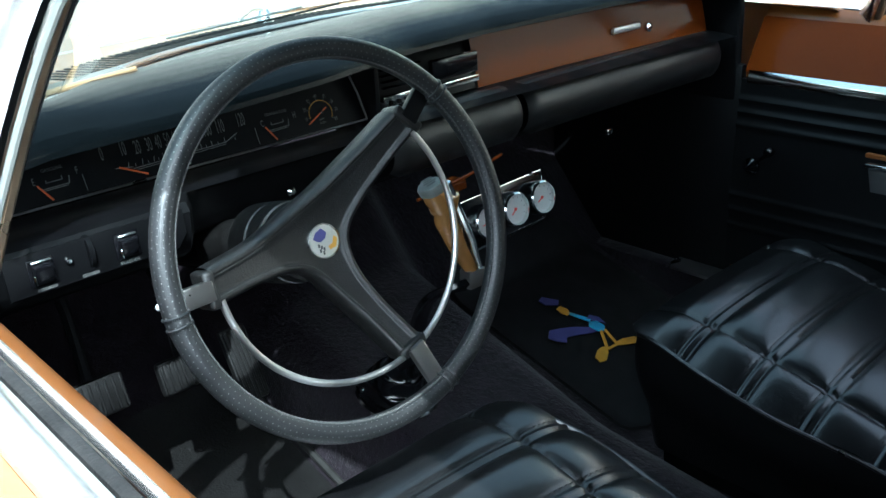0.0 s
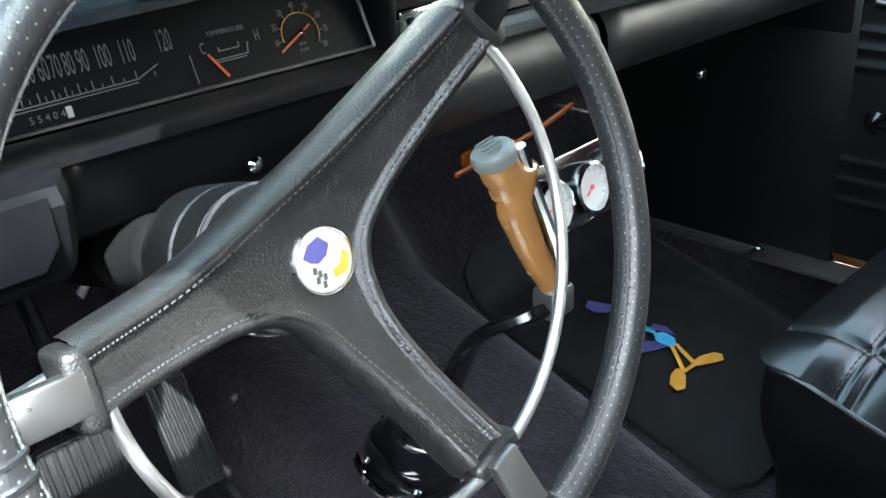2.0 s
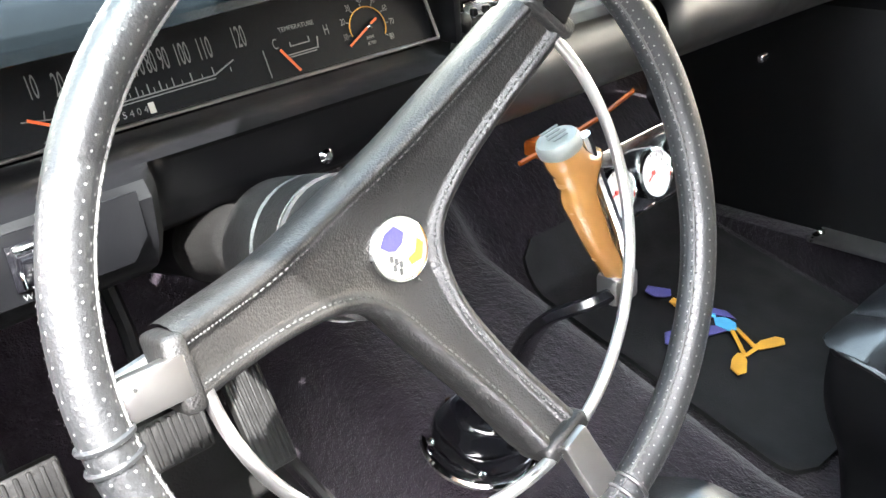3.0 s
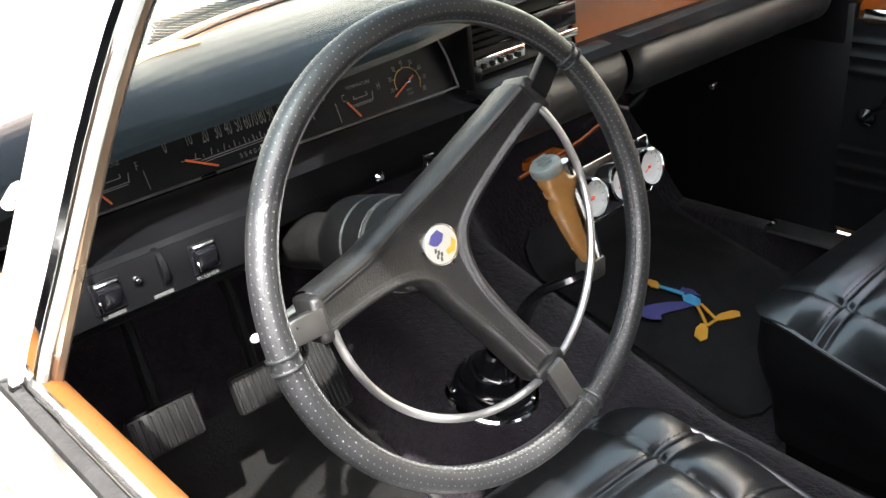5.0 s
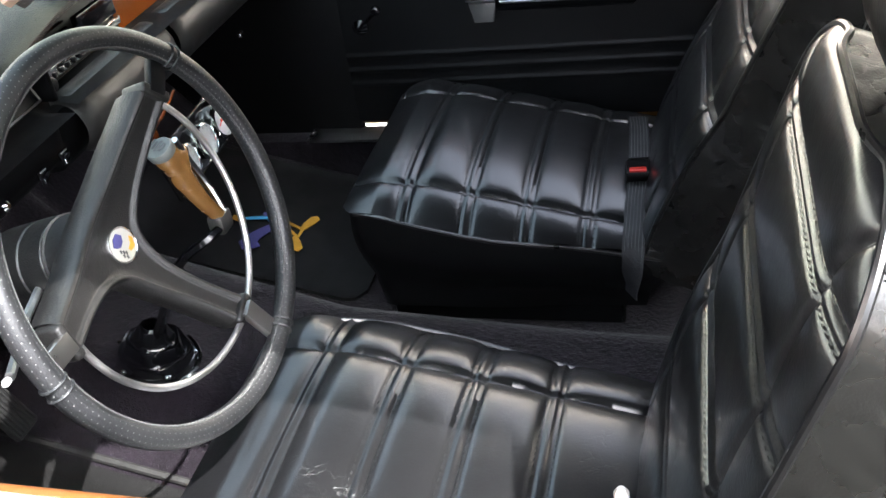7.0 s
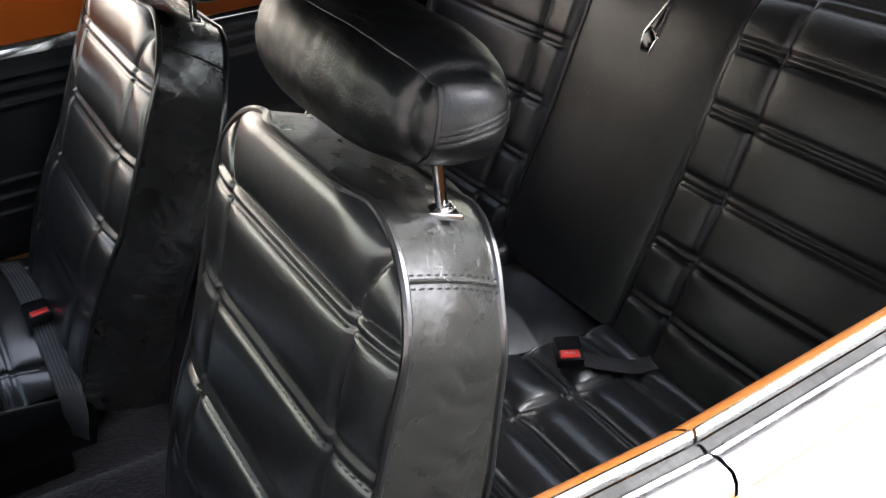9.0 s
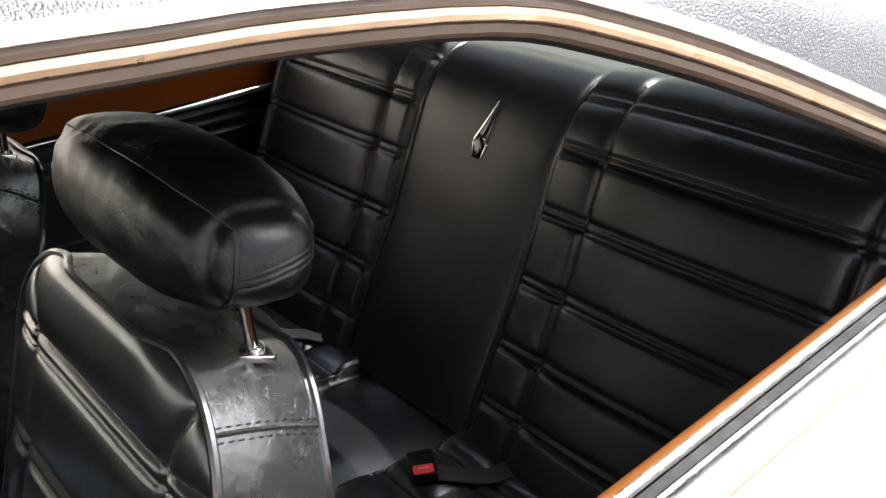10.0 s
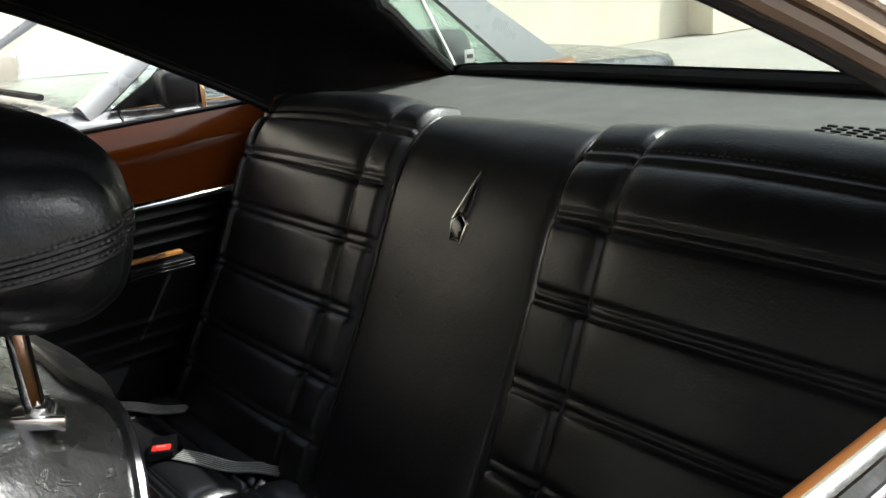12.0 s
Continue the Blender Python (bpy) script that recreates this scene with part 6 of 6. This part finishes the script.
part("buckle", rbox(0.058, 0.040, 0.018, 0.005, 2, fb), PLASTIC, front_belt, "black plastic buckle")
part("button", rbox(0.016, 0.028, 0.008, 0.002, 2, fb @ Matrix.Translation((0.018, 0, 0.007))), BUTTON, front_belt, "red release button")
part("tongue", rbox(0.022, 0.034, 0.003, 0.001, 1, fb @ Matrix.Translation((-0.036, 0.0, -0.001))), CHROME, front_belt, "bright metal tongue")

# ---------------------------------------------------------------- parcel shelf
shelf = tagged(part("parcel_shelf", solid(grid(30, 20, lambda u, v: ((u - 0.5) * 1.36, -1.50 - 0.46 * v, 1.034 + 0.012 * v)), 0.02), SHELF), "grey grained parcel shelf below the rear window", "parcel shelf", kind="structure")
for i in range(11):
    for j in range(5):
        part("speaker_slot", rbox(0.013, 0.005, 0.003, 0.001, 1, (-0.53 + 0.02 * i, -1.66 - 0.014 * j, 1.0395 + 0.0004 * j)), RUBBER, shelf)

# ---------------------------------------------------------------- car parked alongside
def silver_car():
    ob = thing("silver_car", "charcoal and silver parked car with black door mirrors", "car")
    CX, HALF = 2.44, 0.82
    belt_line = [(-4.10, 0.70), (-4.03, 0.845), (-3.30, 0.885), (-2.7, 0.915), (-1.6, 0.955), (-1.40, 0.965), (-0.55, 0.86), (-0.30, 0.74), (-0.22, 0.55)]
    plan = [(-4.10, 0.86), (-3.9, 0.97), (-3.0, 1.0), (-1.2, 1.0), (-0.5, 0.92), (-0.22, 0.80)]

    def body(u, v):
        y = -4.10 + 3.88 * (0.5 - 0.5 * math.cos(math.pi * u))
        z, w = lin(belt_line, y), HALF * lin(plan, y)
        prof = [(-0.95, 0.24), (-1.0, 0.34), (-1.01, 0.55), (-1.0, z - 0.12), (-0.975, z - 0.03), (-0.94, z), (-0.80, z + 0.012), (-0.4, z + 0.03), (0, z + 0.035)]
        prof += [(-a, b) for a, b in prof[::-1][1:]]
        k = v * (len(prof) - 1)
        i = min(int(k), len(prof) - 2)
        f = k - i
        return Vector((CX + w * (prof[i][0] + (prof[i + 1][0] - prof[i][0]) * f), y, prof[i][1] + (prof[i + 1][1] - prof[i][1]) * f))
    part("body", grid(90, 65, body), DARKPAINT, ob, "charcoal grey painted body", 50)
    WB, WT, ZT = 0.775, 0.60, 1.385       # cabin: half width at the belt and at the roof, roof height
    yfb, yft, yrt, yrb = -1.47, -2.14, -2.62, -3.27
    part("roof", solid(grid(14, 14, lambda u, v: (CX + (2 * u - 1) * WT, yft + (yrt - yft) * v, ZT + 0.03 * (1 - (2 * u - 1) ** 2))), 0.03), SILVER, ob)
    part("windscreen", grid(12, 8, lambda u, v: (CX + (2 * u - 1) * (WB - 0.03 - (WB - WT) * v), yfb + 0.10 * (1 - (2 * u - 1) ** 2) * (1 - v) + (yft - yfb) * v, 0.975 + (ZT - 0.975) * v)), TINT, ob).visible_shadow = False
    part("rear_window", grid(12, 8, lambda u, v: (CX + (2 * u - 1) * (WB - 0.03 - (WB - WT) * v), yrb + (yrt - yrb) * v, 0.91 + (ZT - 0.91) * v)), TINT, ob).visible_shadow = False
    for sg in (-1, 1):
        P = lambda y, f: Vector((CX + sg * (WB - (WB - WT) * f), y, 0.95 + (ZT - 0.95) * f + 0.0 * y))
        part("pillar", tube([Vector((CX + sg * WB, yfb, 0.955)), P(yfb + (yft - yfb) * 0.5, 0.5), P(yft, 1.0)], 0.03, 8, flat=(0.030, 0.020, (1, 0, 0))), SILVER, ob, "silver windscreen pillar")
        part("pillar_trim", tube([P(yfb - 0.045, 0.0), P(yfb + (yft - yfb) * 0.5 - 0.045, 0.5), P(yft - 0.04, 1.0)], 0.006, 6), RUBBER, ob)
        # broad rear pillar between quarter window and rear window
        part("rear_pillar", solid(grid(8, 10, lambda u, v: Vector((CX + sg * (WB + 0.005 - (WB - WT) * v), (-3.02 + 0.50 * v) * (1 - u) + u * (yrb - 0.02 + (yrt - yrb) * v), 0.90 + (ZT - 0.89) * v))), 0.02), SILVER, ob, "broad silver rear pillar")
        part("door_post", tube([P(-2.20, 0.0), P(-2.24, 1.0)], 0.02, 8), RUBBER, ob)
        part("divider", tube([P(-2.76, -0.05), P(-2.66, 1.0)], 0.008, 8), CHROME, ob, "bright quarter window divider")
        win = part("side_window", grid(8, 6, lambda u, v: Vector((CX + sg * (WB - 0.004 - (WB - WT) * v), (yfb - 0.03 + (yft - yfb) * v) * (1 - u) + u * (-3.03 + 0.50 * v), 0.92 + (ZT - 0.92) * v))), TINT, ob)
        win.visible_shadow = False
        part("belt_strip", tube([Vector((CX + sg * (HALF * 0.955), y, lin(belt_line, y) + 0.004)) for y in np.linspace(-1.55, -3.1, 10)], 0.007, 6), CHROME, ob, "bright belt strip")
        part("door_gap", tube([Vector((CX + sg * (HALF * q + 0.001), -1.57, z)) for q, z in ((0.945, 0.957), (0.98, 0.92), (1.004, 0.83), (1.012, 0.55), (1.0, 0.34))], 0.004, 4), RUBBER, ob, "dark door gap")
        mx = CX + sg * 0.90
        mir = part("mirror", rbox(0.15, 0.10, 0.095, 0.022, 3, Matrix.Translation((mx, -1.69, 1.005)) @ Matrix.Rotation(radians(sg * 12), 4, "Z")), PLASTIC, ob, "black door mirror")
        part("mirror_rim", rbox(0.168, 0.014, 0.108, 0.006, 2, Matrix.Translation((mx, -1.745, 1.005)) @ Matrix.Rotation(radians(sg * 12), 4, "Z")), CHROME, mir, "bright mirror edge")
        part("mirror_foot", prism([(0, 0), (0.20, 0), (0.16, 0.10), (0.12, 0.07)], 0.012, frame_at((CX + sg * (WB + 0.01), -1.54, 0.958), (0, -1, 0), (0, 0, 1)), 0.002), PLASTIC, mir, "black triangular mirror foot")
        for y in (-0.85, -3.35):
            m = Matrix.Translation((CX + sg * 0.74, y, 0.31)) @ Matrix.Rotation(radians(90 * sg), 4, "Y")
            w = part("wheel", lathe([(0.29, -0.09), (0.31, -0.06), (0.31, 0.06), (0.29, 0.09), (0.20, 0.092)], 28, m), RUBBER, ob, "black tyre")
            part("rim", lathe([(0.20, 0.085), (0.18, 0.07), (0.07, 0.06), (0.05, 0.075), (0.02, 0.078)], 24, m), SATIN, w)
    part("sticker", rbox(0.003, 0.045, 0.045, 0.001, 1, (CX - WB - 0.002, -2.83, 0.965)), WHITE, ob, "small white window sticker")
    part("sticker_mark", rbox(0.003, 0.028, 0.014, 0.001, 1, (CX - WB - 0.004, -2.83, 0.965)), DARKTHREAD, ob)
    for x in (-0.33, 0.33):
        part("front_seat", rbox(0.46, 0.14, 0.55, 0.05, 3, Matrix.Translation((CX + x, -2.35, 0.92)) @ Matrix.Rotation(radians(-14), 4, "X")), SHELF, ob, "grey seat")
        part("head_restraint", rbox(0.26, 0.09, 0.15, 0.04, 3, (CX + x, -2.47, 1.25)), SHELF, ob)
    part("rear_seat", rbox(1.2, 0.14, 0.5, 0.05, 3, Matrix.Translation((CX, -3.0, 0.80)) @ Matrix.Rotation(radians(-18), 4, "X")), SHELF, ob)
    part("car_floor", rbox(1.4, 2.6, 0.05, 0.01, 1, (CX, -2.4, 0.42)), HEADLINER, ob)
    part("dash_top", rbox(1.36, 0.40, 0.06, 0.02, 2, (CX, -1.72, 0.93)), HEADLINER, ob)
    for x0, x1, y0 in ((-0.60, -0.02, -1.385), (0.05, 0.58, -1.385)):
        part("wiper", tube([(CX + x0, y0 - 0.04, 1.000), (CX + (x0 + x1) / 2, y0 + 0.01, 1.012), (CX + x1, y0 - 0.01, 1.004)], 0.010, 6), RUBBER, ob, "black wiper")
        part("wiper_arm", tube([(CX + x0 + 0.12, y0 + 0.05, 0.985), (CX + (x0 + x1) / 2, y0 + 0.015, 1.024)], 0.006, 6), SATIN, ob)
    return ob


silver_car()
